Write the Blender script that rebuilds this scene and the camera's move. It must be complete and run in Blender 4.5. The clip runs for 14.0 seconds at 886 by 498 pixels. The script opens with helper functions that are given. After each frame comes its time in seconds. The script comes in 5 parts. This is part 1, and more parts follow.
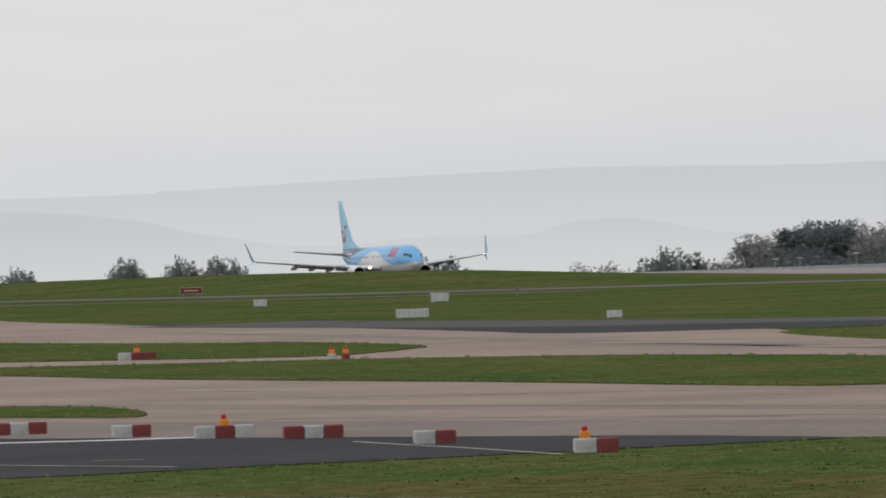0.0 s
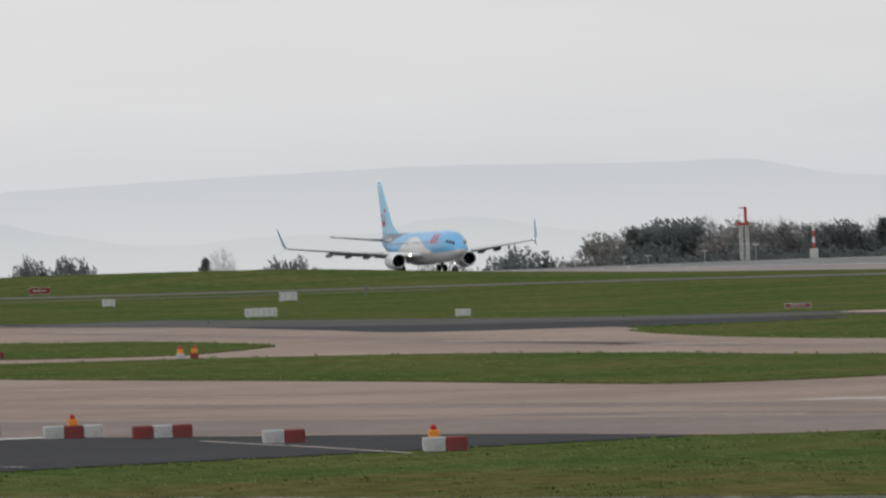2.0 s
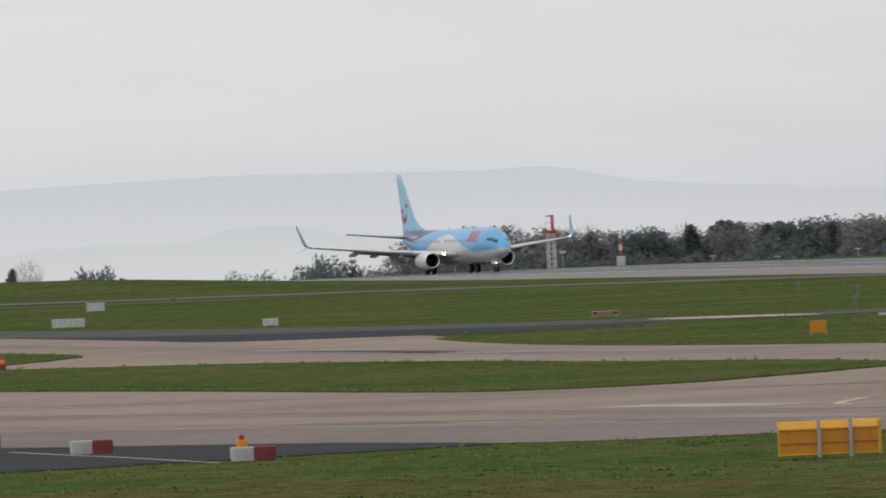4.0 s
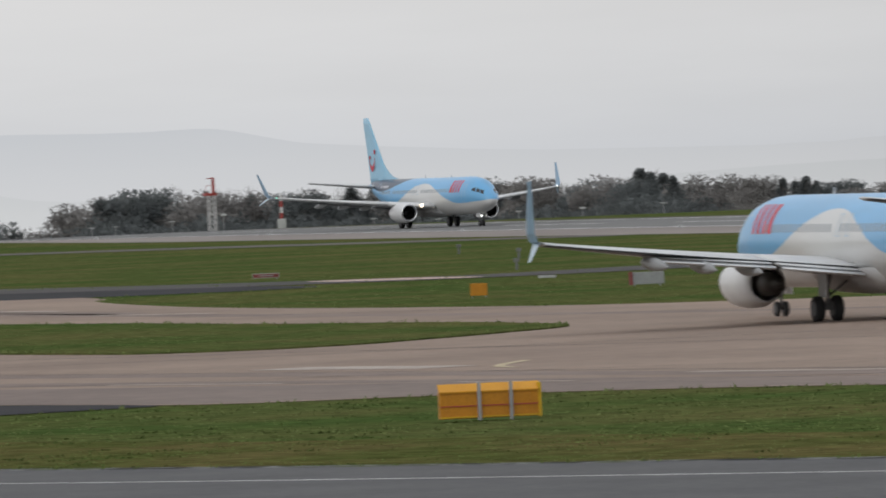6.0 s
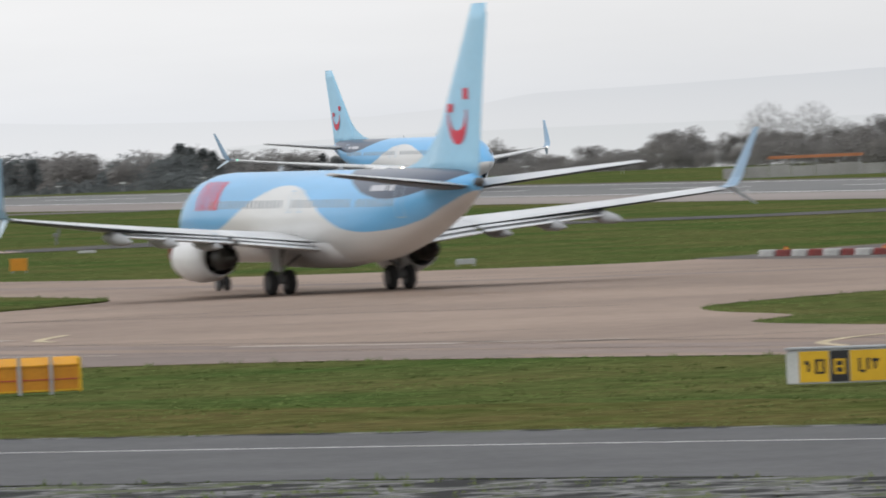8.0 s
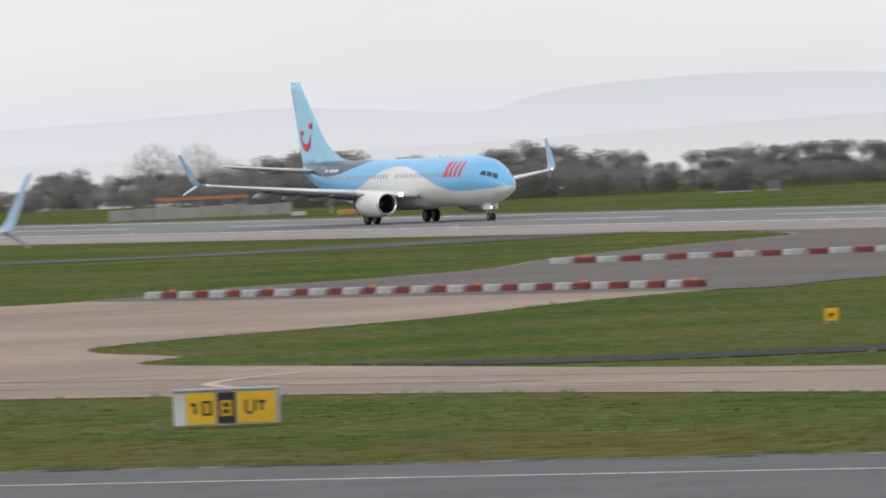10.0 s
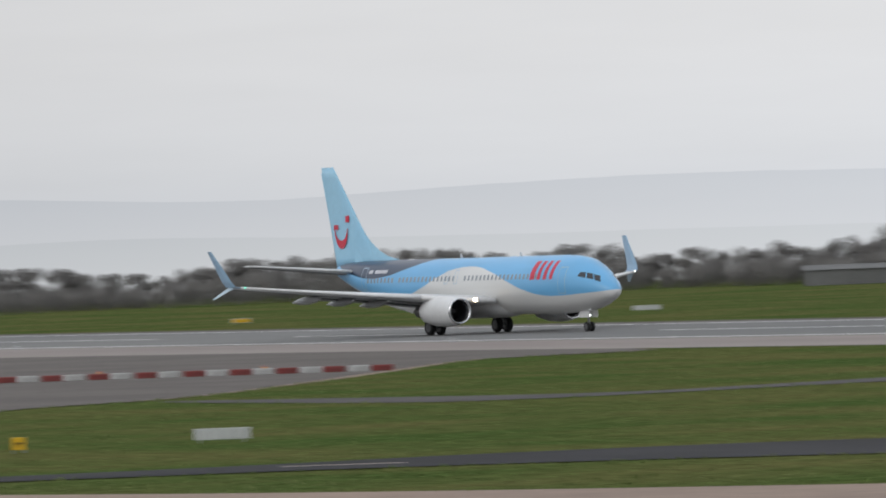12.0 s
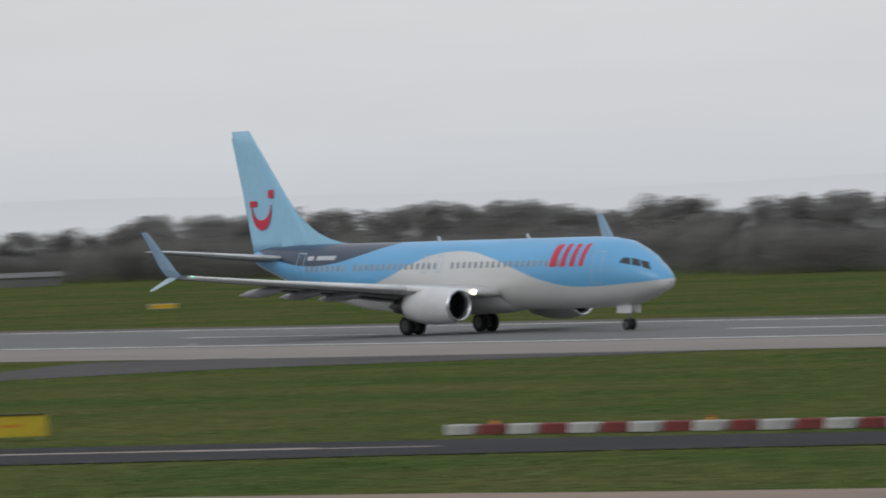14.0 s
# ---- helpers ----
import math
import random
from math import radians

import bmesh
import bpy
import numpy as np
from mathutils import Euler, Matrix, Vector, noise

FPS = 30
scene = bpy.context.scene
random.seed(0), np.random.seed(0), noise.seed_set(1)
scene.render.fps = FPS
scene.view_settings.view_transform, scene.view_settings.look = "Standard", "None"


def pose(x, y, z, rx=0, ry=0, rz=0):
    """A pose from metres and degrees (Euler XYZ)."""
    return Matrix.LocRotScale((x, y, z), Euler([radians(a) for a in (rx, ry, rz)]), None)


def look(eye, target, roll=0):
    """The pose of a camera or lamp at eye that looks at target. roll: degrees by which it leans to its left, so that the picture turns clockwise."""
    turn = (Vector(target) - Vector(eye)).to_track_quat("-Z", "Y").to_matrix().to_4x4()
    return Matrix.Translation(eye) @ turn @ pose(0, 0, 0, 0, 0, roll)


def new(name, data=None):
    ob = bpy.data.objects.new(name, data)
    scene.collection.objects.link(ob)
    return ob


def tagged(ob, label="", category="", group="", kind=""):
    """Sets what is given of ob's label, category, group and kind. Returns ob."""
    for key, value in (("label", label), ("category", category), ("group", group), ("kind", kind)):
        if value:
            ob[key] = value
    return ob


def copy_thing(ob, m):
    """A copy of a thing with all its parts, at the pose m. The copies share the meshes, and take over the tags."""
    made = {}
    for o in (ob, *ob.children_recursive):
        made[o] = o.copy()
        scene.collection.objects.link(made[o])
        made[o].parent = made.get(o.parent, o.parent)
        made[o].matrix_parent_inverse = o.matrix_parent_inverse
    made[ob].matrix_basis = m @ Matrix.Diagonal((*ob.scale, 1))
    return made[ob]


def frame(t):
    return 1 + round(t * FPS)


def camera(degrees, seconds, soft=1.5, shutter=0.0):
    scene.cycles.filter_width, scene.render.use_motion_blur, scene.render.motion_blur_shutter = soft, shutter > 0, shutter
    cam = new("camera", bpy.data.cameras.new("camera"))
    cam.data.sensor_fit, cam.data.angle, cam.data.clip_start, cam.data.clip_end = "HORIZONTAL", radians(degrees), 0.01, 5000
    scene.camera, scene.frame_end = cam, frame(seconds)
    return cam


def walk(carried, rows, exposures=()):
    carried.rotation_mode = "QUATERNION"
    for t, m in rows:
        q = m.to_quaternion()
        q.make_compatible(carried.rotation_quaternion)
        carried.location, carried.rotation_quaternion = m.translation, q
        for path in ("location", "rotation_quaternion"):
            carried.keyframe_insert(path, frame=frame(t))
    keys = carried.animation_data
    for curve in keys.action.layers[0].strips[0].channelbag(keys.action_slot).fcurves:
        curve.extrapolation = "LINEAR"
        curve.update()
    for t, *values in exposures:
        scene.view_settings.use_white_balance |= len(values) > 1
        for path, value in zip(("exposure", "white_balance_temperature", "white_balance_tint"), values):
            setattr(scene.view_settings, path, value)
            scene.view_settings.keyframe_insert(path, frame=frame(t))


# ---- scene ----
cam = camera(5.494, 14.0, soft=1.8, shutter=0.5)
EYE = Vector((0, 0, 7.76))


def aim(pan, tilt, roll):
    a, b = radians(pan), radians(tilt)
    return look(EYE, EYE + Vector((math.sin(a) * math.cos(b), math.cos(a) * math.cos(b), math.sin(b))) * 100, roll)


# seconds, bearing from +Y, tilt, roll of a camera that pans from one spot
PANS = [(0, -73.810, -0.203, -1.95), (0.5, -73.532, -0.199, -1.97), (1, -73.375, -0.121, -1.93), (1.5, -73.136, -0.018, -2.07),
        (2, -72.870, -0.243, -2.14), (2.2, -72.765, -0.371, -2.12), (3.2, -72.19, -0.34, -2.35), (4.3, -71.470, -0.277, -2.54), (4.5, -71.333, -0.321, -2.62),
        (5, -70.848, -0.232, -2.61), (5.5, -70.158, -0.477, -2.41), (6, -69.578, -0.555, -2.38), (6.5, -69.040, -0.679, -2.32),
        (7, -68.241, -0.893, -2.33), (7.2, -67.975, -0.891, -2.24), (8.2, -66.38, -0.80, -2.4), (9.3, -64.431, -0.702, -2.50), (9.5, -64.085, -0.747, -2.66),
        (10, -62.917, -0.728, -2.55), (10.5, -62.008, -0.647, -2.60), (11, -60.623, -0.156, -2.22), (11.5, -59.181, -0.082, -2.05),
        (12, -57.850, -0.137, -2.23), (12.5, -56.115, -0.267, -2.25), (13, -54.347, -0.268, -2.25), (13.5, -51.632, -0.312, -2.36), (14, -49.283, -0.313, -2.18)]
walk(cam, [(t, aim(p, a, r)) for t, p, a, r in PANS], exposures=[(0, -0.09, 6430, 9.5), (5, -0.08, 6430, 9.5), (6, -0.12, 6430, 9.5), (6.5, 0.0, 6430, 9.5), (7, 0.15, 6430, 9.5), (9.5, 0.34, 6440, 10), (10.5, 0.35, 6450, 10.5), (11.5, 0.17, 6350, 9.5), (12, 0.01, 6320, 9.5), (12.5, -0.1, 6300, 9), (14, -0.27, 6280, 9)])

# ---- light: an overcast sky, a weak broad sun ----
SUN_ELEV, SUN_ROT = radians(38), radians(200)
world = bpy.data.worlds.new("overcast")
scene.world = world
world.use_nodes = True
wt = world.node_tree
wt.nodes.clear()


def wn(kind, **inp):
    n = wt.nodes.new(kind)
    for k, v in inp.items():
        n.inputs[k].default_value = v
    return n


def broad_cloud(nt, direction, value):
    """Slow change of the cloud cover's brightness round the horizon: value (a scalar socket) times a factor by bearing."""
    sp, at, fr, cv, mu = [nt.nodes.new(k) for k in ("ShaderNodeSeparateXYZ", "ShaderNodeMath", "ShaderNodeMapRange", "ShaderNodeFloatCurve", "ShaderNodeMath")]
    nt.links.new(direction, sp.inputs[0])
    at.operation = "ARCTAN2"
    nt.links.new(sp.outputs["X"], at.inputs[0])
    nt.links.new(sp.outputs["Y"], at.inputs[1])
    fr.inputs["From Min"].default_value, fr.inputs["From Max"].default_value = -math.pi, math.pi
    nt.links.new(at.outputs[0], fr.inputs["Value"])
    pts = [((a + 180) / 360, v / 2) for a, v in ((-180, 1.0), (-90, 1.02), (-72, 1.03), (-68, 0.97), (-64, 0.90), (-61.5, 0.89), (-59, 0.93), (-56, 1.0), (-51.5, 1.07), (-44, 1.07), (-10, 1.0), (180, 1.0))]
    cu = cv.mapping.curves[0]
    cu.points[0].location, cu.points[1].location = pts[0], pts[-1]
    for p in pts[1:-1]:
        cu.points.new(*p)
    cv.mapping.update()
    nt.links.new(fr.outputs[0], cv.inputs["Value"])
    mu.operation = "MULTIPLY"
    nt.links.new(cv.outputs[0], mu.inputs[0])
    if isinstance(value, float):
        mu.inputs[1].default_value = 2 * value
        return mu.outputs[0]
    m2 = nt.nodes.new("ShaderNodeMath")
    m2.operation = "MULTIPLY"
    mu.inputs[1].default_value = 2.0
    nt.links.new(mu.outputs[0], m2.inputs[0])
    nt.links.new(value, m2.inputs[1])
    return m2.outputs[0]


sky = wn("ShaderNodeTexSky")
sky.sky_type, sky.sun_disc, sky.sun_elevation, sky.sun_rotation = "NISHITA", False, SUN_ELEV, SUN_ROT
tc = wn("ShaderNodeTexCoord")
sep = wn("ShaderNodeSeparateXYZ")
wt.links.new(tc.outputs["Generated"], sep.inputs[0])
grad = wn("ShaderNodeValToRGB")
el = grad.color_ramp.elements
el[0].position, el[0].color = 0.0, (0.645, 0.655, 0.68, 1)
el[1].position, el[1].color = 0.6, (0.80, 0.82, 0.85, 1)
for p_, c_ in ((0.008, (0.69, 0.69, 0.70, 1)), (0.02, (0.725, 0.715, 0.715, 1)), (0.05, (0.76, 0.75, 0.75, 1))):
    e_ = el.new(p_)
    e_.color = c_
wt.links.new(sep.outputs["Z"], grad.inputs[0])
cl_map = wn("ShaderNodeMapping")
cl_map.inputs["Scale"].default_value = (14, 14, 110)
cl = wn("ShaderNodeTexNoise", Scale=1.0, Detail=5.0, Roughness=0.55)
wt.links.new(tc.outputs["Generated"], cl_map.inputs[0])
wt.links.new(cl_map.outputs[0], cl.inputs["Vector"])
cl_r = wn("ShaderNodeMapRange")
for k_, v_ in (("From Min", 0.3), ("From Max", 0.7), ("To Min", 0.968), ("To Max", 1.03)):
    cl_r.inputs[k_].default_value = v_
wt.links.new(cl.outputs["Fac"], cl_r.inputs["Value"])
cloud = wn("ShaderNodeVectorMath")
cloud.operation = "SCALE"
wt.links.new(grad.outputs[0], cloud.inputs[0])
wt.links.new(broad_cloud(wt, tc.outputs["Generated"], cl_r.outputs[0]), cloud.inputs["Scale"])
b_cloud, b_sky, add_w, out_w = wn("ShaderNodeBackground", Strength=1.0), wn("ShaderNodeBackground", Strength=0.006), wn("ShaderNodeAddShader"), wn("ShaderNodeOutputWorld")
wt.links.new(cloud.outputs[0], b_cloud.inputs[0])
wt.links.new(sky.outputs[0], b_sky.inputs[0])
wt.links.new(b_cloud.outputs[0], add_w.inputs[0])
wt.links.new(b_sky.outputs[0], add_w.inputs[1])
wt.links.new(add_w.outputs[0], out_w.inputs[0])
sun_data = bpy.data.lights.new("sun", "SUN")
sun_data.energy, sun_data.angle, sun_data.color = 0.6, radians(30), (1.0, 0.96, 0.9)
sun = new("sun", sun_data)
sun.matrix_world = look((-200, -300, 300), (-350, 150, 0))


# ---- materials ----
def paint(name, col, rough=0.6, metal=0.0, col2=None, scale=1.0, bump=0.0, bscale=None, fine=None, spec=0.4, stretch=(1, 1, 1)):
    """col: base colour; col2: second colour of large patches; fine: amount of fine grain; all in metres of object space."""
    m = bpy.data.materials.new(name)
    m.use_nodes = True
    nt = m.node_tree
    b = nt.nodes["Principled BSDF"]
    b.inputs["Base Color"].default_value = (*col, 1)
    b.inputs["Roughness"].default_value, b.inputs["Metallic"].default_value = rough, metal
    b.inputs["Specular IOR Level"].default_value = spec
    if col2 is None:
        col2 = tuple(c * 0.82 for c in col)
    tex = nt.nodes.new("ShaderNodeTexCoord")
    mp = nt.nodes.new("ShaderNodeMapping")
    mp.inputs["Scale"].default_value = stretch
    nt.links.new(tex.outputs["Object"], mp.inputs[0])
    n1 = nt.nodes.new("ShaderNodeTexNoise")
    n1.inputs["Scale"].default_value, n1.inputs["Detail"].default_value = scale, 6
    nt.links.new(mp.outputs[0], n1.inputs["Vector"])
    ramp = nt.nodes.new("ShaderNodeMapRange")
    ramp.inputs["From Min"].default_value, ramp.inputs["From Max"].default_value = 0.35, 0.65
    nt.links.new(n1.outputs["Fac"], ramp.inputs["Value"])
    mix = nt.nodes.new("ShaderNodeMix")
    mix.data_type = "RGBA"
    mix.inputs["A"].default_value, mix.inputs["B"].default_value = (*col, 1), (*col2, 1)
    nt.links.new(ramp.outputs[0], mix.inputs["Factor"])
    last = mix.outputs["Result"]
    n2 = nt.nodes.new("ShaderNodeTexNoise")
    n2.inputs["Scale"].default_value, n2.inputs["Detail"].default_value = (bscale or scale * 12), 4
    nt.links.new(mp.outputs[0], n2.inputs["Vector"])
    if fine:
        mr = nt.nodes.new("ShaderNodeMapRange")
        mr.inputs["From Min"].default_value, mr.inputs["From Max"].default_value = 0.3, 0.7
        mr.inputs["To Min"].default_value, mr.inputs["To Max"].default_value = 1 - fine, 1 + fine
        nt.links.new(n2.outputs["Fac"], mr.inputs["Value"])
        vm = nt.nodes.new("ShaderNodeVectorMath")
        vm.operation = "SCALE"
        nt.links.new(last, vm.inputs[0])
        nt.links.new(mr.outputs[0], vm.inputs["Scale"])
        last = vm.outputs[0]
    nt.links.new(last, b.inputs["Base Color"])
    if bump:
        bp = nt.nodes.new("ShaderNodeBump")
        bp.inputs["Strength"].default_value, bp.inputs["Distance"].default_value = bump, 0.03
        nt.links.new(n2.outputs["Fac"], bp.inputs["Height"])
        nt.links.new(bp.outputs[0], b.inputs["Normal"])
    return m


def glow(name, col, strength):
    m = bpy.data.materials.new(name)
    m.use_nodes = True
    b = m.node_tree.nodes["Principled BSDF"]
    b.inputs["Base Color"].default_value = (*col, 1)
    b.inputs["Emission Color"].default_value = (*col, 1)
    b.inputs["Emission Strength"].default_value = strength
    return m


GRASS = paint("grass", (0.060, 0.092, 0.027), 0.95, col2=(0.105, 0.106, 0.040), scale=0.07, bscale=0.9, fine=0.34, bump=0.4, spec=0.0)
BLADES = paint("grass blades", (0.132, 0.188, 0.056), 0.9, col2=(0.178, 0.198, 0.082), scale=0.08, bscale=3, fine=0.3, spec=0.0)
CONCRETE = paint("taxiway concrete", (0.325, 0.247, 0.198), 0.85, col2=(0.25, 0.19, 0.155), scale=0.06, bscale=0.9, fine=0.09, spec=0.08)
ASPHALT = paint("dark asphalt", (0.022, 0.0215, 0.024), 0.85, col2=(0.034, 0.033, 0.036), scale=0.12, bscale=2.0, fine=0.12, spec=0.12)
OLD_ASPHALT = paint("worn asphalt", (0.100, 0.088, 0.080), 0.8, col2=(0.128, 0.113, 0.102), scale=0.1, bscale=1.5, fine=0.1, spec=0.12)
RUNWAY = paint("runway asphalt", (0.125, 0.125, 0.124), 0.75, col2=(0.155, 0.152, 0.147), scale=0.03, bscale=0.5, fine=0.08, spec=0.3, stretch=(0.3, 1, 1))
SHOULDER = paint("runway shoulder concrete", (0.27, 0.235, 0.215), 0.8, col2=(0.225, 0.19, 0.175), scale=0.05, bscale=0.7, fine=0.07, spec=0.25, stretch=(0.3, 1, 1))
MARK = paint("white marking", (0.78, 0.77, 0.75), 0.7, col2=(0.58, 0.56, 0.53), scale=0.6, fine=0.15)
MARK_Y = paint("yellow marking", (0.52, 0.42, 0.26), 0.7, scale=0.6, fine=0.15)
REDDISH = paint("red-tinted surfacing", (0.50, 0.36, 0.31), 0.8, scale=0.2, fine=0.1)
RUBBLE = paint("muddy verge", (0.062, 0.066, 0.052), 0.9, scale=0.4, bscale=2.2, fine=0.5, spec=0.2)
_nt = RUBBLE.node_tree
_rp = _nt.nodes.new("ShaderNodeValToRGB")
_rp.color_ramp.elements[0].position, _rp.color_ramp.elements[0].color = 0.30, (0.006, 0.006, 0.006, 1)
_rp.color_ramp.elements[1].position, _rp.color_ramp.elements[1].color = 0.72, (0.10, 0.115, 0.045, 1)
for _p, _c in ((0.44, (0.012, 0.012, 0.011, 1)), (0.475, (0.07, 0.07, 0.066, 1)), (0.53, (0.19, 0.19, 0.185, 1)), (0.56, (0.085, 0.085, 0.075, 1)), (0.63, (0.075, 0.09, 0.035, 1))):
    _rp.color_ramp.elements.new(_p).color = _c
_n1 = [n for n in _nt.nodes if n.type == "TEX_NOISE" and abs(n.inputs["Scale"].default_value - 0.4) < 0.01][0]
_mx = [n for n in _nt.nodes if n.type == "MIX"][0]
_nt.links.new(_n1.outputs["Fac"], _rp.inputs[0])
for _k in ("A", "B"):
    _nt.links.new(_rp.outputs[0], _mx.inputs[[i for i, q in enumerate(_mx.inputs) if q.name == _k and q.type == "RGBA"][0]])
STONES = paint("grey stones", (0.20, 0.20, 0.19), 0.8, col2=(0.02, 0.02, 0.018), scale=0.9, fine=0.4)
MARK_WORN = paint("faded marking", (0.46, 0.40, 0.35), 0.8, col2=(0.36, 0.30, 0.26), scale=0.6, fine=0.15, spec=0.1)
RED = paint("weathered red plastic", (0.20, 0.032, 0.028), 0.6, col2=(0.13, 0.026, 0.024), scale=1.4, fine=0.15)
WHITE = paint("weathered white plastic", (0.46, 0.46, 0.45), 0.6, col2=(0.32, 0.32, 0.31), scale=1.4, fine=0.12)
ORANGE = paint("orange plastic", (0.72, 0.26, 0.03), 0.5, scale=2)
RED_LENS = paint("red lens", (0.42, 0.02, 0.02), 0.3, scale=2)
SIGN_Y = paint("sign yellow", (0.62, 0.38, 0.012), 0.5, col2=(0.55, 0.33, 0.012), scale=1.2, fine=0.05)
SIGN_O = paint("sign orange-yellow", (0.54, 0.225, 0.012), 0.55, col2=(0.45, 0.185, 0.012), scale=0.9, fine=0.1)
SIGN_B = paint("sign black", (0.012, 0.012, 0.014), 0.5, scale=1.2)
SIGN_W = paint("sign white", (0.50, 0.51, 0.50), 0.5, col2=(0.42, 0.43, 0.42), scale=1.2, fine=0.08)
GALV = paint("galvanised steel", (0.42, 0.43, 0.45), 0.45, 0.6, scale=1.5, fine=0.1)
GREY = paint("grey board", (0.36, 0.37, 0.37), 0.6, scale=1.0, fine=0.1)
SOCK = paint("windsock orange", (0.85, 0.13, 0.03), 0.7, col2=(0.75, 0.11, 0.03), scale=0.8)
STEEL_W = paint("white painted steel", (0.62, 0.61, 0.60), 0.5, scale=0.7, fine=0.08)
STEEL_R = paint("red painted steel", (0.40, 0.06, 0.05), 0.5, scale=0.7, fine=0.08)
BARK = paint("bark", (0.30, 0.28, 0.265), 0.9, scale=1.5, fine=0.2)


def foliage(name, col, col2, open_=0.4):
    """Thin leaves and twigs: light passes half through."""
    m = paint(name, col, 0.9, col2=col2, scale=0.15, bscale=0.8, fine=0.22, spec=0.0)
    nt = m.node_tree
    b = nt.nodes["Principled BSDF"]
    src = b.inputs["Base Color"].links[0].from_socket
    df, tr, mx = [nt.nodes.new(k) for k in ("ShaderNodeBsdfDiffuse", "ShaderNodeBsdfTranslucent", "ShaderNodeMixShader")]
    for n in (df, tr):
        nt.links.new(src, n.inputs["Color"])
    # leaves and twigs take light as one rounded crown
    tex, off, vt, blend, nm, geo = [nt.nodes.new(k) for k in ("ShaderNodeTexCoord", "ShaderNodeVectorMath", "ShaderNodeVectorTransform", "ShaderNodeMix", "ShaderNodeVectorMath", "ShaderNodeNewGeometry")]
    off.operation, off.inputs[1].default_value = "SUBTRACT", (0, 0, 0.2)
    nt.links.new(tex.outputs["Object"], off.inputs[0])
    vt.vector_type, vt.convert_from, vt.convert_to = "NORMAL", "OBJECT", "WORLD"
    nt.links.new(off.outputs[0], vt.inputs[0])
    blend.data_type = "VECTOR"
    blend.inputs["Factor"].default_value = 0.25
    nt.links.new(vt.outputs[0], blend.inputs[4])
    nt.links.new(geo.outputs["Normal"], blend.inputs[5])
    nm.operation = "NORMALIZE"
    nt.links.new(blend.outputs[1], nm.inputs[0])
    nt.links.new(nm.outputs[0], df.inputs["Normal"])
    mx.inputs[0].default_value = 0.35
    nt.links.new(df.outputs[0], mx.inputs[1])
    nt.links.new(tr.outputs[0], mx.inputs[2])
    # gaps between needles and twigs, finer than the mesh
    gap, thin = nt.nodes.new("ShaderNodeBsdfTransparent"), nt.nodes.new("ShaderNodeMixShader")
    thin.inputs[0].default_value = open_
    nt.links.new(mx.outputs[0], thin.inputs[1])
    nt.links.new(gap.outputs[0], thin.inputs[2])
    nt.links.new(thin.outputs[0], nt.nodes["Material Output"].inputs["Surface"])
    nt.nodes.remove(b)
    return m


# crown colours are paled to paint in distance haze, the far twigs most
TWIG = foliage("bare twigs", (0.30, 0.286, 0.272), (0.26, 0.248, 0.237), 0.2)
TWIG_HAZE = foliage("haze-paled bare twigs", (0.55, 0.54, 0.53), (0.48, 0.47, 0.46))
CONIFER = foliage("conifer needles", (0.175, 0.19, 0.19), (0.20, 0.213, 0.211), 0.18)


# ---- mesh helpers ----
def mesh_of(name, verts, faces, mat, smooth=False):
    me = bpy.data.meshes.new(name)
    me.from_pydata([tuple(v) for v in verts], [], [tuple(f) for f in faces])
    for m in (mat if isinstance(mat, (list, tuple)) else [mat]):
        me.materials.append(m)
    if smooth:
        me.polygons.foreach_set("use_smooth", [True] * len(me.polygons))
    me.update()
    return me


def empty(name, m, label, category, group="", kind=""):
    ob = new(name)
    ob.empty_display_size = 0.2
    ob.matrix_world = m
    return tagged(ob, label, category, group, kind)


def part(name, vf, mat, parent, label="", at=None, smooth=False):
    ob = new(name, mesh_of(name, vf[0], vf[1], mat, smooth))
    ob.parent = parent
    if at is not None:
        ob.matrix_basis = at
    return tagged(ob, label) if label else ob


def share(name, me, parent, at):
    ob = new(name, me)
    ob.parent, ob.matrix_basis = parent, at
    return ob


def merge(*parts):
    V, F = [], []
    for v, f in parts:
        o = len(V)
        V += [tuple(p) for p in v]
        F += [tuple(i + o for i in q) for q in f]
    return V, F


def moved(vf, m):
    return [m @ Vector(v) for v in vf[0]], vf[1]


def box(x0, x1, y0, y1, z0, z1, c=0.0):
    """A box with its vertical and top edges cut by c."""
    if c <= 0:
        v = [(x, y, z) for z in (z0, z1) for x, y in ((x0, y0), (x1, y0), (x1, y1), (x0, y1))]
        return v, [(3, 2, 1, 0), (4, 5, 6, 7), (0, 1, 5, 4), (1, 2, 6, 5), (2, 3, 7, 6), (3, 0, 4, 7)]
    def ring(z, k):
        a, b, d, e = x0 + k, x1 - k, y0 + k, y1 - k
        return [(a + c, d, z), (b - c, d, z), (b, d + c, z), (b, e - c, z), (b - c, e, z), (a + c, e, z), (a, e - c, z), (a, d + c, z)]
    v = ring(z0, 0) + ring(z1 - c, 0) + ring(z1, c * 0.8)
    f = [tuple(range(7, -1, -1)), tuple(range(16, 24))]
    for r in (0, 8):
        f += [(r + i, r + (i + 1) % 8, r + 8 + (i + 1) % 8, r + 8 + i) for i in range(8)]
    return v, f


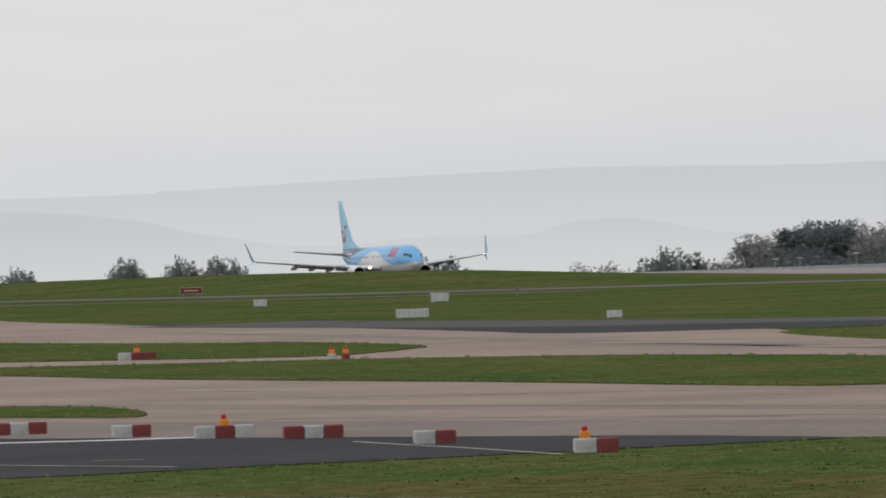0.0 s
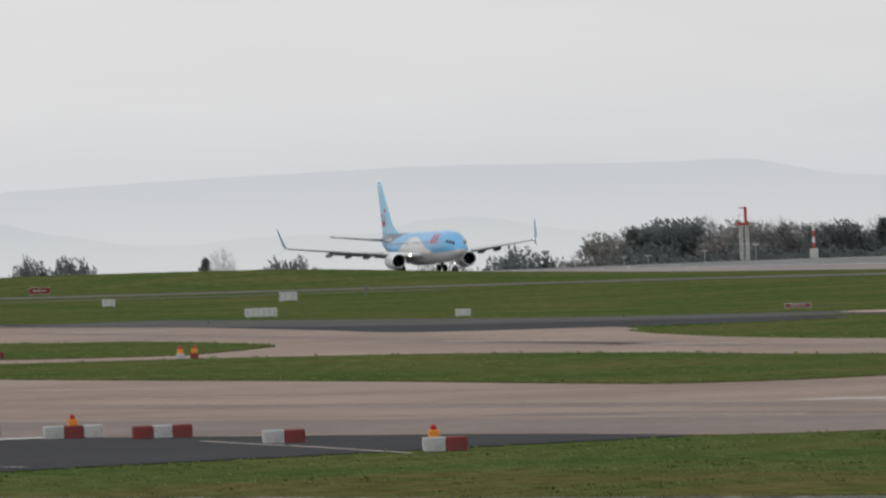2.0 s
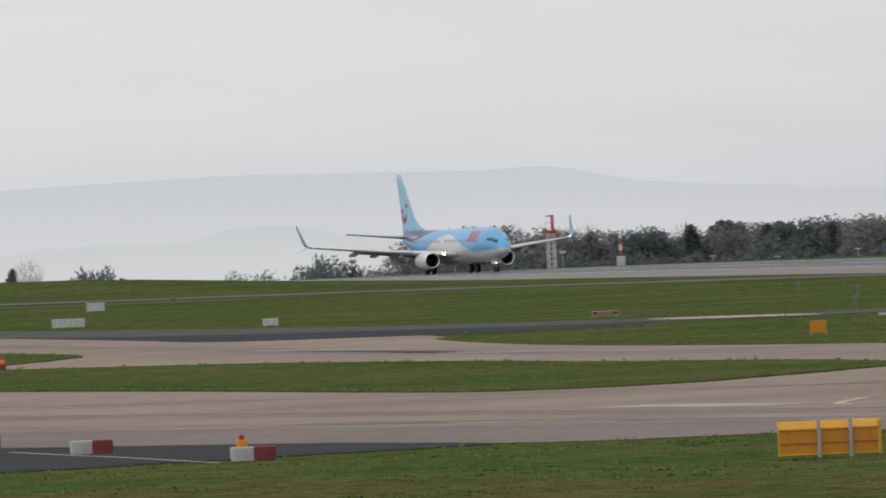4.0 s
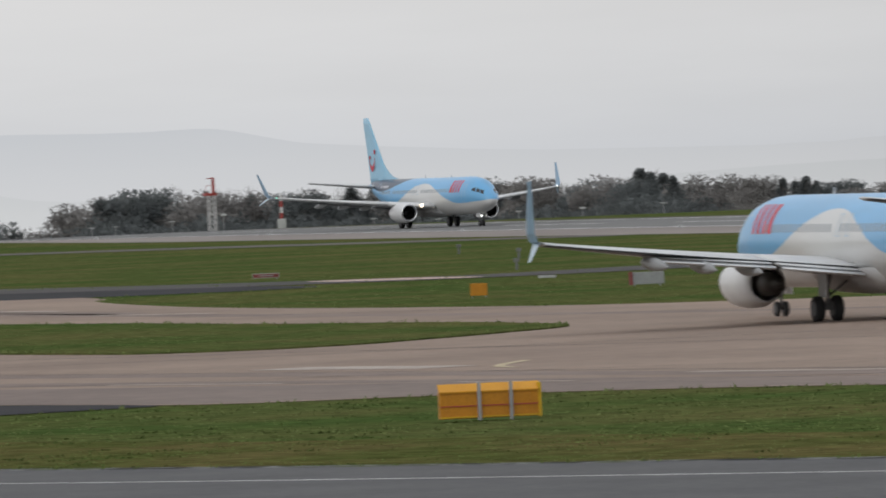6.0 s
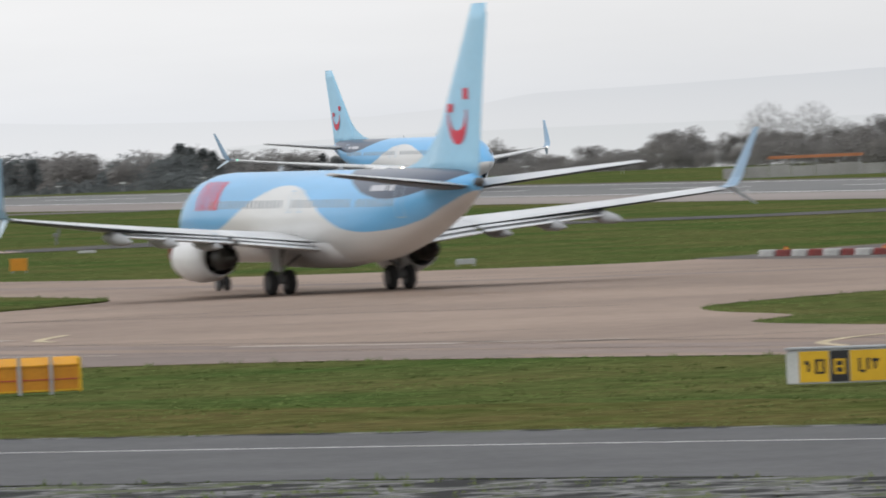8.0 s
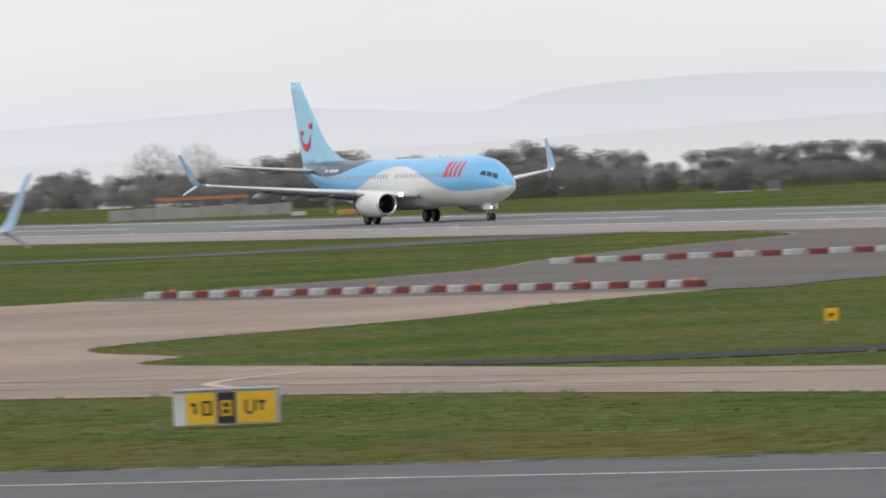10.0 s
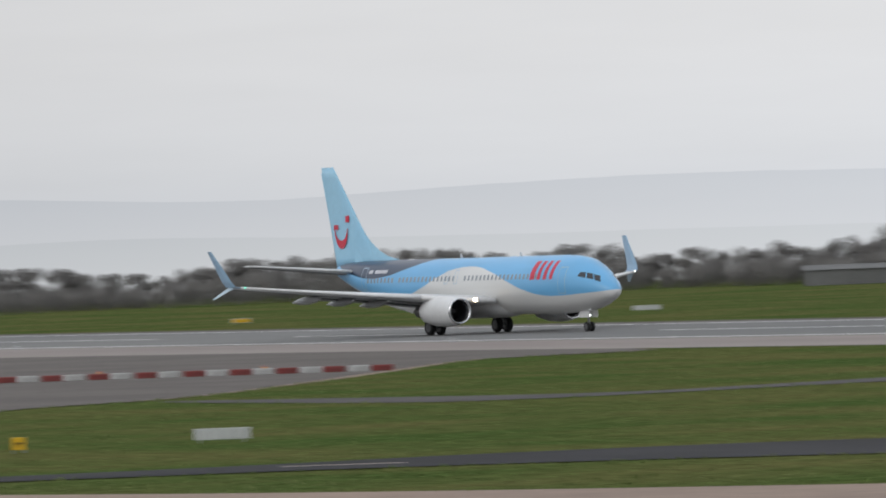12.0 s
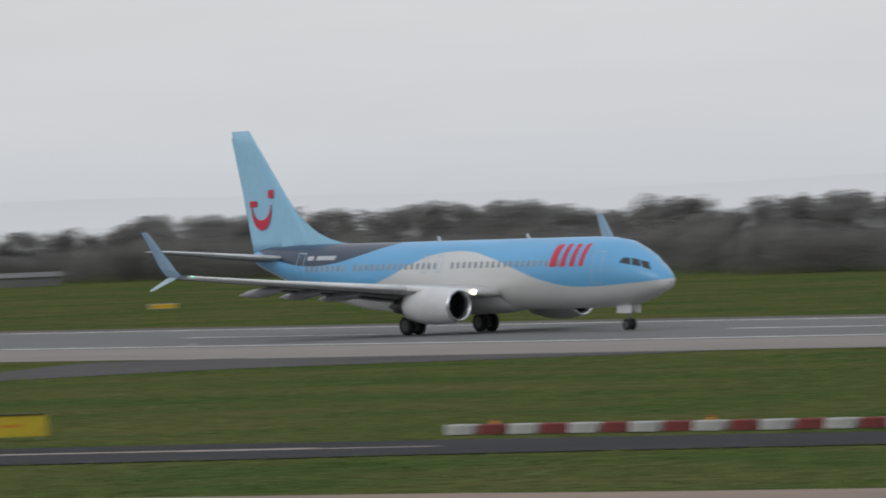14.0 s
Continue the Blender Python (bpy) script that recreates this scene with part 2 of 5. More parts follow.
def tube(p0, p1, r0, r1=None, n=10):
    p0, p1 = Vector(p0), Vector(p1)
    r1 = r0 if r1 is None else r1
    q = (p1 - p0).to_track_quat("Z", "Y")
    v = [p + q @ Vector((r * math.cos(a), r * math.sin(a), 0)) for p, r in ((p0, r0), (p1, r1)) for a in (2 * math.pi * i / n for i in range(n))]
    return v, [(i, (i + 1) % n, n + (i + 1) % n, n + i) for i in range(n)] + [tuple(range(n - 1, -1, -1)), tuple(range(n, 2 * n))]


def lathe(profile, n=32, caps=True):
    """profile: (along x, radius); turned round the x axis."""
    v = [(x, r * math.cos(2 * math.pi * i / n), r * math.sin(2 * math.pi * i / n)) for x, r in profile for i in range(n)]
    f = [(k * n + i, k * n + (i + 1) % n, (k + 1) * n + (i + 1) % n, (k + 1) * n + i) for k in range(len(profile) - 1) for i in range(n)]
    if caps:
        f += [tuple(range(n - 1, -1, -1)), tuple(range((len(profile) - 1) * n, len(profile) * n))]
    return v, f


# ---- ground ----
def step(a, b, x):
    t = min(1.0, max(0.0, (x - a) / (b - a)))
    return t * t * (3 - 2 * t)


def runway_z(x):
    """The runway's gentle crest along its length."""
    if x < -1300:
        return max(-7.0, -2.43 + (x + 1300) * 0.012)
    s = (max(-1300.0, min(-380.0, x)) + 650) / 400
    return 0.01 - 0.383 * s + 0.141 * s ** 2 - 0.162 * s ** 3 - 0.593 * s ** 4


def gz(x, y):
    """Height of the ground: level airfield, the runway's crest, a grass swell before its far end."""
    w = step(225, 305, y)
    far = step(-760, -1300, x)
    z = runway_z(x) * max(w, far * step(100, 225, y))
    d = math.hypot(x, y)
    z -= 4.5 * step(1120, 1320, d) * step(395, 430, y) + 5 * step(1300, 1700, d) + 40 * step(1600, 4000, d)
    z += 1.55 * step(-915, -1010, x) * math.exp(-((y - 288) / 20) ** 2)
    return z


def spread(a, b, d):
    n = max(1, round((b - a) / d))
    return [a + (b - a) * i / n for i in range(n)]


GX = spread(-5000, -1800, 200) + spread(-1800, -1400, 20) + spread(-1400, -120, 10) + spread(-120, 800, 90) + spread(800, 5001, 300) + [5000]
GY = spread(-3000, -60, 300) + spread(-60, 230, 10) + spread(230, 400, 5) + spread(400, 800, 20) + spread(800, 5001, 200) + [5000]


def sheet(xs, ys, lift):
    v = [(x, y, gz(x, y) + lift) for y in ys for x in xs]
    n = len(xs)
    return v, [(j * n + i, j * n + i + 1, (j + 1) * n + i + 1, (j + 1) * n + i) for j in range(len(ys) - 1) for i in range(n - 1)]


def setting(name, vf, mat, label, category="ground", smooth=False):
    return tagged(new(name, mesh_of(name, *vf, mat, smooth)), label, category, kind="structure")


setting("ground", sheet(GX, GY, 0.0), GRASS, "short green airfield grass reaching the horizon", smooth=True)


def smooth_outline(pts, closed=True, per=4):
    """Rounds a plan outline by a Catmull-Rom curve."""
    n, out = len(pts), []
    for i in range(n if closed else n - 1):
        a, b, c, d = (Vector(pts[(i + k) % n if closed else max(0, min(n - 1, i + k))]) for k in (-1, 0, 1, 2))
        for j in range(per):
            t = j / per
            out.append(0.5 * (2 * b + (c - a) * t + (2 * a - 5 * b + 4 * c - d) * t * t + (3 * b - a - 3 * c + d) * t ** 3))
    if not closed:
        out.append(Vector(pts[-1]))
    return out


PAVED, ISLE = [], []


def flat(pts, lift, thick=0.0, per=4, rough=0.0, rise=0.0):
    """A plan outline filled at ground height + lift; thick: depth of its edge; rough: wander of the edge."""
    out = smooth_outline(pts, True, per)
    (ISLE if thick else PAVED).append([(p.x, p.y) for p in out])
    if rough:
        dense = []
        for i, p in enumerate(out):
            q = out[(i + 1) % len(out)]
            k = max(1, int((q - p).length / 0.7))
            dense += [p.lerp(q, j / k) for j in range(k)]
        rnd = random.Random(len(dense))
        out = [p + Vector((rnd.uniform(-1, 1), rnd.uniform(-1, 1))) * rough + Vector((noise.noise((p.x * 0.2, p.y * 0.2, 0)), noise.noise((p.x * 0.2, p.y * 0.2, 7)))) * rough * 1.6 for p in out]
    bm = bmesh.new()
    vs = [bm.verts.new((p.x, p.y, gz(p.x, p.y) + lift)) for p in out]
    f = bm.faces.new(vs)
    if f.calc_area() and f.normal.z < 0:
        f.normal_flip()
    if thick:
        lo = [bm.verts.new((p.x, p.y, gz(p.x, p.y) + lift - thick)) for p in out]
        for i in range(len(vs)):
            j = (i + 1) % len(vs)
            bm.faces.new((vs[i], vs[j], lo[j], lo[i]))
    bmesh.ops.recalc_face_normals(bm, faces=[f])
    if f.normal.z < 0:
        f.normal_flip()
    bmesh.ops.triangulate(bm, faces=[f])
    v = [tuple(p.co) for p in bm.verts]
    bm.verts.index_update()
    fs = [tuple(p.index for p in q.verts) for q in bm.faces]
    bm.free()
    return v, fs


def ribbon(pts, half, lift, per=6):
    """A strip of constant half-width along a plan line."""
    c = smooth_outline(pts, False, per)
    v = []
    for i, p in enumerate(c):
        d = (c[min(i + 1, len(c) - 1)] - c[max(i - 1, 0)]).normalized()
        s = Vector((-d.y, d.x)) * half
        v += [(q.x, q.y, gz(q.x, q.y) + lift) for q in (p + s, p - s)]
    return v, [(2 * i + 1, 2 * i + 3, 2 * i + 2, 2 * i) for i in range(len(c) - 1)]


RX = spread(-1800, -1400, 20) + spread(-1400, -120, 10) + spread(-120, 801, 90)
RW = 357.3
setting("runway", sheet(RX, [335, 340, 345, 350, 355, 360, 365, 370, 375, 380], 0.03), RUNWAY, "grey asphalt runway with worn tracks", "runway", True)
setting("runway_shoulder", sheet(RX, [311.5, 315, 320, 325, 330, 334.9], 0.025), SHOULDER, "pale concrete shoulder beside the runway", "pavement", True)
setting("runway_shoulder_far", sheet(RX, [380.1, 383, 386], 0.02), OLD_ASPHALT, "worn asphalt edge beyond the runway", "pavement", True)
setting("edge_line_near", sheet(RX, [336.3, 337.5], 0.04), MARK, "white painted line along the runway edge", "marking")
setting("edge_line_far", sheet(RX, [376.6, 377.5], 0.04), MARK, "white painted line along the far runway edge", "marking")
dash = [sheet([x, x + 10, x + 20, x + 30], [RW - 0.45, RW + 0.45], 0.042) for x in range(-1390, 100, 50)]
setting("centre_line", merge(*dash), MARK, "white dashed runway centre line", "marking")

# taxiways and aprons in plan
MAIN = [(-470, 30), (-380, 62), (-326, 84), (-301, 95), (-288, 98.5), (-284, 106), (-276, 113), (-262, 119), (-246, 124), (-233, 126), (-180, 133), (-120, 145),
        (-120, 175), (-170, 160.5), (-187, 157.5), (-210, 151), (-233, 143), (-256, 139), (-277, 138.6), (-290, 138.2), (-297, 139.5), (-303, 144), (-314, 146), (-323, 150), (-330, 157), (-337, 167), (-345, 177),
        (-357, 188), (-368, 201), (-376, 213), (-382, 224), (-393, 235), (-419, 257), (-441, 275), (-462, 293), (-474, 311.3), (-556, 311.3), (-534, 299), (-510, 276), (-480, 252), (-458, 237), (-445, 223),
        (-438, 211), (-424, 198), (-420, 190), (-428, 180), (-440, 172), (-463, 168), (-488, 168), (-513, 171.5), (-532, 175.5), (-539, 178.5), (-556, 181), (-580, 176), (-610, 180), (-660, 180), (-717, 181), (-767, 184),
        (-900, 200), (-900, 120), (-620, 70)]
setting("taxiway", flat(MAIN, 0.02, per=5), CONCRETE, "pinkish beige concrete taxiway, worn in places", "taxiway")
setting("taxiway_edge", flat([(-380, 62.5), (-326, 84.3), (-301, 95.3), (-289, 98.8), (-285, 106), (-277, 113.2), (-268, 118), (-284, 118.5), (-305, 109.5), (-325, 101), (-350, 92), (-400, 73)], 0.0235), paint("weathered concrete edge", (0.235, 0.188, 0.165), 0.85, col2=(0.20, 0.16, 0.142), scale=0.08, bscale=0.9, fine=0.1, spec=0.08), "greyer weathered edge of the concrete taxiway", "taxiway")
setting("runway_exit", flat([(-369, 203), (-376, 213), (-382, 223.5), (-393, 234.5), (-419, 256), (-441, 274), (-462, 292.5), (-474, 311.3), (-556, 311.3), (-534, 299.5), (-510, 276.5), (-480, 252.5), (-458, 237.5), (-445, 224), (-438, 212),
         (-426, 200), (-421, 195), (-400, 196)], 0.028), OLD_ASPHALT, "dark worn asphalt runway exit", "taxiway")
TAXI_ASPHALT = paint("taxiway asphalt", (0.072, 0.067, 0.066), 0.85, col2=(0.092, 0.085, 0.083), scale=0.1, bscale=1.5, fine=0.1, spec=0.1)
setting("taxiway_dark", ribbon([(-690, 182), (-640, 184), (-600, 190), (-574, 203), (-566, 216), (-574, 233), (-588, 251), (-583, 262), (-576, 273), (-577, 288), (-588, 312)], 7.5, 0.03), TAXI_ASPHALT, "grey asphalt taxiway curving to the runway", "taxiway")
setting("taxiway_dark_edge", flat([(-720, 179), (-640, 177), (-590, 173.5), (-565, 171.5), (-552, 180), (-548, 190), (-555, 198), (-590, 196), (-640, 186)], 0.024), ASPHALT, "dark asphalt bend of the taxiway", "taxiway")
setting("taxiway_exit_far", ribbon([(-980, 232), (-900, 262), (-850, 285), (-815, 298), (-786, 312)], 5.5, 0.022), OLD_ASPHALT, "narrow grey taxiway joining the runway far off", "taxiway")
setting("taxiway_lane", ribbon([(-1010, 205), (-930, 220), (-900, 236), (-870, 250), (-850, 262)], 2.0, 0.02), OLD_ASPHALT, "narrow grey lane across the grass", "taxiway")
setting("taxiway_exit_near", flat([(-378, 221), (-350, 226.5), (-350, 238), (-359, 258), (-362, 272), (-374, 291), (-386, 311.3), (-341, 311.3), (-355, 292), (-351, 273), (-347, 255), (-343.5, 237), (-343, 222), (-350, 217)], 0.022), TAXI_ASPHALT, "worn asphalt exit from the runway", "taxiway")
setting("apron_dark", flat([(-470, 28), (-380, 61), (-326, 83.5), (-301, 94.5), (-290, 97.5), (-288, 95), (-287, 90), (-285, 83), (-284, 76), (-282, 67), (-290, 50), (-330, 20)], 0.026), ASPHALT, "dark asphalt stand closed by blocks", "apron")
setting("taxiway_strip", flat([(-283, 139.2), (-277, 141.5), (-269, 149), (-265.5, 158), (-264, 168), (-258, 178), (-246, 186), (-236, 190), (-208, 197), (-140, 213), (-140, 203), (-199, 187), (-223, 177), (-233, 172), (-241, 168), (-249, 163),
         (-256, 156.5), (-261, 149), (-268, 140.5)], 0.03), ASPHALT, "narrow strip of dark wet asphalt", "taxiway")
setting("road", flat([(-330, 22), (-253, 65), (-237, 72), (-222, 79.5), (-212, 86), (-201, 92.5), (-186, 101.5), (-120, 140), (-100, 118), (-176, 80), (-185, 75), (-195, 68), (-260, 28)], 0.03), paint("service road asphalt", (0.082, 0.082, 0.083), 0.75, col2=(0.104, 0.103, 0.104), scale=0.25, bscale=2.5, fine=0.12, spec=0.15), "grey asphalt service road", "road")
setting("dry_grass", flat([(-253.5, 65.5), (-237.5, 72.5), (-222.5, 80), (-212.5, 86.5), (-201.5, 93), (-186.5, 102), (-150, 124), (-158, 138), (-195, 117), (-210, 107), (-221, 101), (-231, 95.5), (-246, 86), (-262, 79)], 0.006, rough=1.3),
        paint("dry grass", (0.078, 0.090, 0.028), 0.95, col2=(0.115, 0.100, 0.040), scale=0.16, bscale=0.9, fine=0.34, bump=0.4, spec=0.0), "drier brownish grass beside the service road", "grass")
PAVED.pop()
setting("road_line", ribbon([(-290, 32), (-239, 61.5), (-214, 75.5), (-190, 90.5), (-150, 113)], 0.13, 0.042), MARK, "thin white line along the road", "marking")
setting("road_edge", ribbon([(-300, 39), (-253, 65.3), (-237, 72.3), (-222, 79.8), (-212, 86.2), (-201, 92.8), (-186, 101.8), (-150, 123)], 0.5, 0.036), RUBBLE, "dark thin ribbon between grass and road", "ground")
setting("verge", flat([(-260, 27.5), (-195, 67.5), (-185, 74.5), (-176, 79.5), (-100, 117), (-80, 95), (-160, 52), (-220, 10)], 0.03), RUBBLE, "dark muddy verge with stones", "ground")
PAVED.pop()
for pts, w in (([(-330.4, 75.3), (-328.2, 78.2), (-325.9, 81.7), (-324.8, 84.7)], 0.7), ([(-305.6, 68.9), (-297.3, 70.8), (-291.6, 72.5), (-286.3, 74.0)], 0.12), ([(-298.2, 74.2), (-297.1, 75.6)], 0.1), ([(-309.6, 86.4), (-302.8, 86.2), (-295.5, 86.2), (-282.4, 85.7)], 0.12)):
    setting("stand_line", ribbon(pts, w, 0.036), MARK if w > 0.5 else MARK_WORN, "white painted line on the dark stand", "marking")
for pts, w in (([(-333, 117), (-322, 120)], 1.5), ([(-298, 120), (-287, 124)], 0.5), ([(-287, 124.5), (-282, 128)], 0.35), ([(-320, 106), (-310, 109)], 0.3), ([(-420, 108), (-408, 112)], 0.5), ([(-392, 105), (-380, 109)], 0.3),
               ([(-300, 112), (-294, 114)], 0.25), ([(-262, 128), (-252, 131)], 0.3), ([(-247, 130), (-238, 132)], 0.3), ([(-520, 160), (-500, 163)], 0.6), ([(-480, 158), (-468, 161)], 0.5), ([(-640, 168), (-620, 171)], 0.6), ([(-246, 177), (-238, 181)], 0.35), ([(-236, 183), (-224, 187)], 0.5), ([(-238, 176), (-233, 178.5)], 0.3), ([(-262, 158), (-259, 161)], 0.3), ([(-228, 185), (-219, 188)], 0.3)):
    setting("taxiway_marking", ribbon(pts, w, 0.034), MARK_WORN, "worn white marking on the taxiway", "marking")
for pts in ([(-327.1, 125.0), (-322.6, 122.4), (-319.5, 121.0), (-316.9, 120.6)], [(-273.6, 134.5), (-270.3, 130.6), (-265.8, 127.3), (-261.1, 125.9)]):
    setting("taxiway_arc", ribbon(pts, 0.22, 0.036), MARK_Y, "pale yellow turning line on the taxiway", "marking")
setting("patch", flat([(-579, 206), (-574, 210.5), (-567, 212.5), (-561, 211.5), (-563, 208.5), (-570, 205)], 0.036), REDDISH, "pale reddish surfaced patch on the taxiway", "pavement")

# grass islands between the taxiways, proud of the paving
ISLANDS = ([(-600, 92), (-560, 84), (-510, 104), (-483, 114), (-449, 116), (-408, 121), (-378, 123.3), (-371, 125), (-368.5, 129), (-370, 134), (-377, 141.5), (-382, 146), (-386.5, 149.6), (-392, 151.4), (-408, 152.2), (-427, 149.3), (-445, 149), (-469, 145.5),
            (-487, 138), (-498, 128.5), (-507, 121.5), (-525, 113), (-560, 100)],
           [(-690, 150), (-640, 148), (-618, 147.5), (-581, 151), (-569, 154.5), (-549, 154.3), (-530, 152.4), (-521, 149), (-510, 143), (-507, 139), (-515, 134), (-529, 127), (-555, 116), (-620, 100), (-690, 110)],
           [(-440, 78), (-395, 94), (-381, 96), (-366, 93.3), (-364, 91.5), (-372, 89), (-410, 75)])
for pts in ISLANDS:
    setting("grass_island", flat(pts, 0.09, 0.09, per=5, rough=0.12), GRASS, "raised island of rough green grass between taxiways", "grass")
for i, (a, b) in enumerate((((-420, 70), (-250, 131)), ((-440, 84), (-240, 138)), ((-400, 100), (-330, 150)), ((-330, 98), (-300, 134)), ((-290, 112), (-278, 136)), ((-460, 156), (-440, 170)), ((-600, 160), (-580, 176)), ((-360, 110), (-352, 150)), ((-420, 160), (-380, 196)))):
    setting("sealed_joint", ribbon([a, ((a[0] + b[0]) / 2 + 1.5, (a[1] + b[1]) / 2 + 0.8), b], 0.09 + 0.05 * (i % 3), 0.026), OLD_ASPHALT, "dark sealed joint in the concrete taxiway", "joint")
for pts in ([(-400, 92), (-330, 112), (-290, 121), (-250, 130)], [(-520, 158), (-440, 160), (-400, 168), (-380, 186)], [(-640, 166), (-560, 163), (-480, 160)], [(-330, 104), (-290, 116), (-240, 128)]):
    setting("tyre_track", ribbon(pts, 1.6, 0.024), paint("tyre-darkened concrete", (0.26, 0.205, 0.178), 0.85, col2=(0.215, 0.17, 0.148), scale=0.07, bscale=0.9, fine=0.1, spec=0.08), "darker worn band on the concrete taxiway", "pavement")


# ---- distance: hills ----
# haze painted as a glowing colour, paler towards the foot of the hill
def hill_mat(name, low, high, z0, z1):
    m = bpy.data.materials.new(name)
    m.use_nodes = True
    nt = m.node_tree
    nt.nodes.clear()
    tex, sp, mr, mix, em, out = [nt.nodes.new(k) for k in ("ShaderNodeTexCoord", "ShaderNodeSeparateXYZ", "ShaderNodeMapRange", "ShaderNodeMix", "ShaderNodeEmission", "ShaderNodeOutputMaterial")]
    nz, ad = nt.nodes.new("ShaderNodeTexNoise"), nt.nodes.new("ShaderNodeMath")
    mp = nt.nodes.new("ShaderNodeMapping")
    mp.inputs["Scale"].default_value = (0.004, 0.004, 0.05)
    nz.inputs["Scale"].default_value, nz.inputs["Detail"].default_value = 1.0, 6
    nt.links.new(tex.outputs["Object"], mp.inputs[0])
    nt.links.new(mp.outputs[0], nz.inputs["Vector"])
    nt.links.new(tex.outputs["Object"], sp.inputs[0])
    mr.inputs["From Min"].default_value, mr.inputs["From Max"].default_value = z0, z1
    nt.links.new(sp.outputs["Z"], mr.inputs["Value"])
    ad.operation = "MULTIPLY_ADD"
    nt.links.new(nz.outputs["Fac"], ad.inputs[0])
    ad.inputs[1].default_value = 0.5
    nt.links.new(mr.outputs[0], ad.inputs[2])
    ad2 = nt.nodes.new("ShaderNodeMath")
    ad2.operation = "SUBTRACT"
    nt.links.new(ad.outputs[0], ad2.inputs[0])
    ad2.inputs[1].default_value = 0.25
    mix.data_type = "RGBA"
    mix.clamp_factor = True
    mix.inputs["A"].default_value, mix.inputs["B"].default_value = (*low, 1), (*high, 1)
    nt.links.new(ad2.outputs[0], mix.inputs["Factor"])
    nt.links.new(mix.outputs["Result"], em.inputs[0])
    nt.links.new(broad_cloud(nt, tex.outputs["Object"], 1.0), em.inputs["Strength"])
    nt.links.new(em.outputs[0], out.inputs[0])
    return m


def ridge(name, prof, dist, mat, label):
    """A far ridge, its haze painted by the material: (bearing, elevation) of its crest, both in degrees, as a rounded
    back 300 m deep.
    """
    v, f, cols = [], [], 5
    out = smooth_outline(prof, False, 8)
    for i, p in enumerate(out):
        a = radians(p.x)
        h = EYE.z + dist * math.tan(radians(p.y + 0.006 * noise.noise((p.x * 4, 0, dist))))
        for d, k in ((-120, None), (-60, 0.5), (0, 1.0), (150, 0.8), (300, None)):
            z = -60 if k is None else -60 + (h + 60) * k
            v.append(((dist + d) * math.sin(a), (dist + d) * math.cos(a), z))
    for i in range(len(out) - 1):
        f += [(i * cols + k + 1, i * cols + k, (i + 1) * cols + k, (i + 1) * cols + k + 1) for k in range(cols - 1)]
    return tagged(new(name, mesh_of(name, v, f, mat, True)), label, "hill", kind="structure")


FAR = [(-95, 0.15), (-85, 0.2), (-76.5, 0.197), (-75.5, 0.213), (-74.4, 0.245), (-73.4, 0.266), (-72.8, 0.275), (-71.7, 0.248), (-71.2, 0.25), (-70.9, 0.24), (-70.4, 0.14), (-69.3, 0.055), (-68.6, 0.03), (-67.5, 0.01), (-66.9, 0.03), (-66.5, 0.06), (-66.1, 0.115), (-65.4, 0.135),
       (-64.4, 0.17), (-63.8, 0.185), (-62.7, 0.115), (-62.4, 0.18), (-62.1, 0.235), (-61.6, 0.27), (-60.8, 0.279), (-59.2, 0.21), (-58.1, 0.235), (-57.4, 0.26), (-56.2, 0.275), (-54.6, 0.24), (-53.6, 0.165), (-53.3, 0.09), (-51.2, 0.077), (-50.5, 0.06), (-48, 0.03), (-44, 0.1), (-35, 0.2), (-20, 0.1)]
ridge("hill_far", FAR, 4500, hill_mat("far hill painted haze", (0.665, 0.668, 0.678), (0.595, 0.608, 0.63), -10, 30), "pale grey-blue hills with haze painted into their glow")
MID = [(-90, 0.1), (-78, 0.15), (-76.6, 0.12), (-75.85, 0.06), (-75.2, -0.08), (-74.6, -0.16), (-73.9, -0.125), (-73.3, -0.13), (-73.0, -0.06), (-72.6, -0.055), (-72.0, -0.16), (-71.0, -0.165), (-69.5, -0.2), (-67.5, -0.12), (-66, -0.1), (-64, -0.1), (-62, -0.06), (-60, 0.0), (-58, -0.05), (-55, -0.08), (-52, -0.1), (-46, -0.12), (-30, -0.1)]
ridge("hill_near", MID, 3900, hill_mat("near hill painted haze", (0.655, 0.66, 0.662), (0.585, 0.598, 0.61), -16, 8), "lower slopes in painted haze with faint fields")


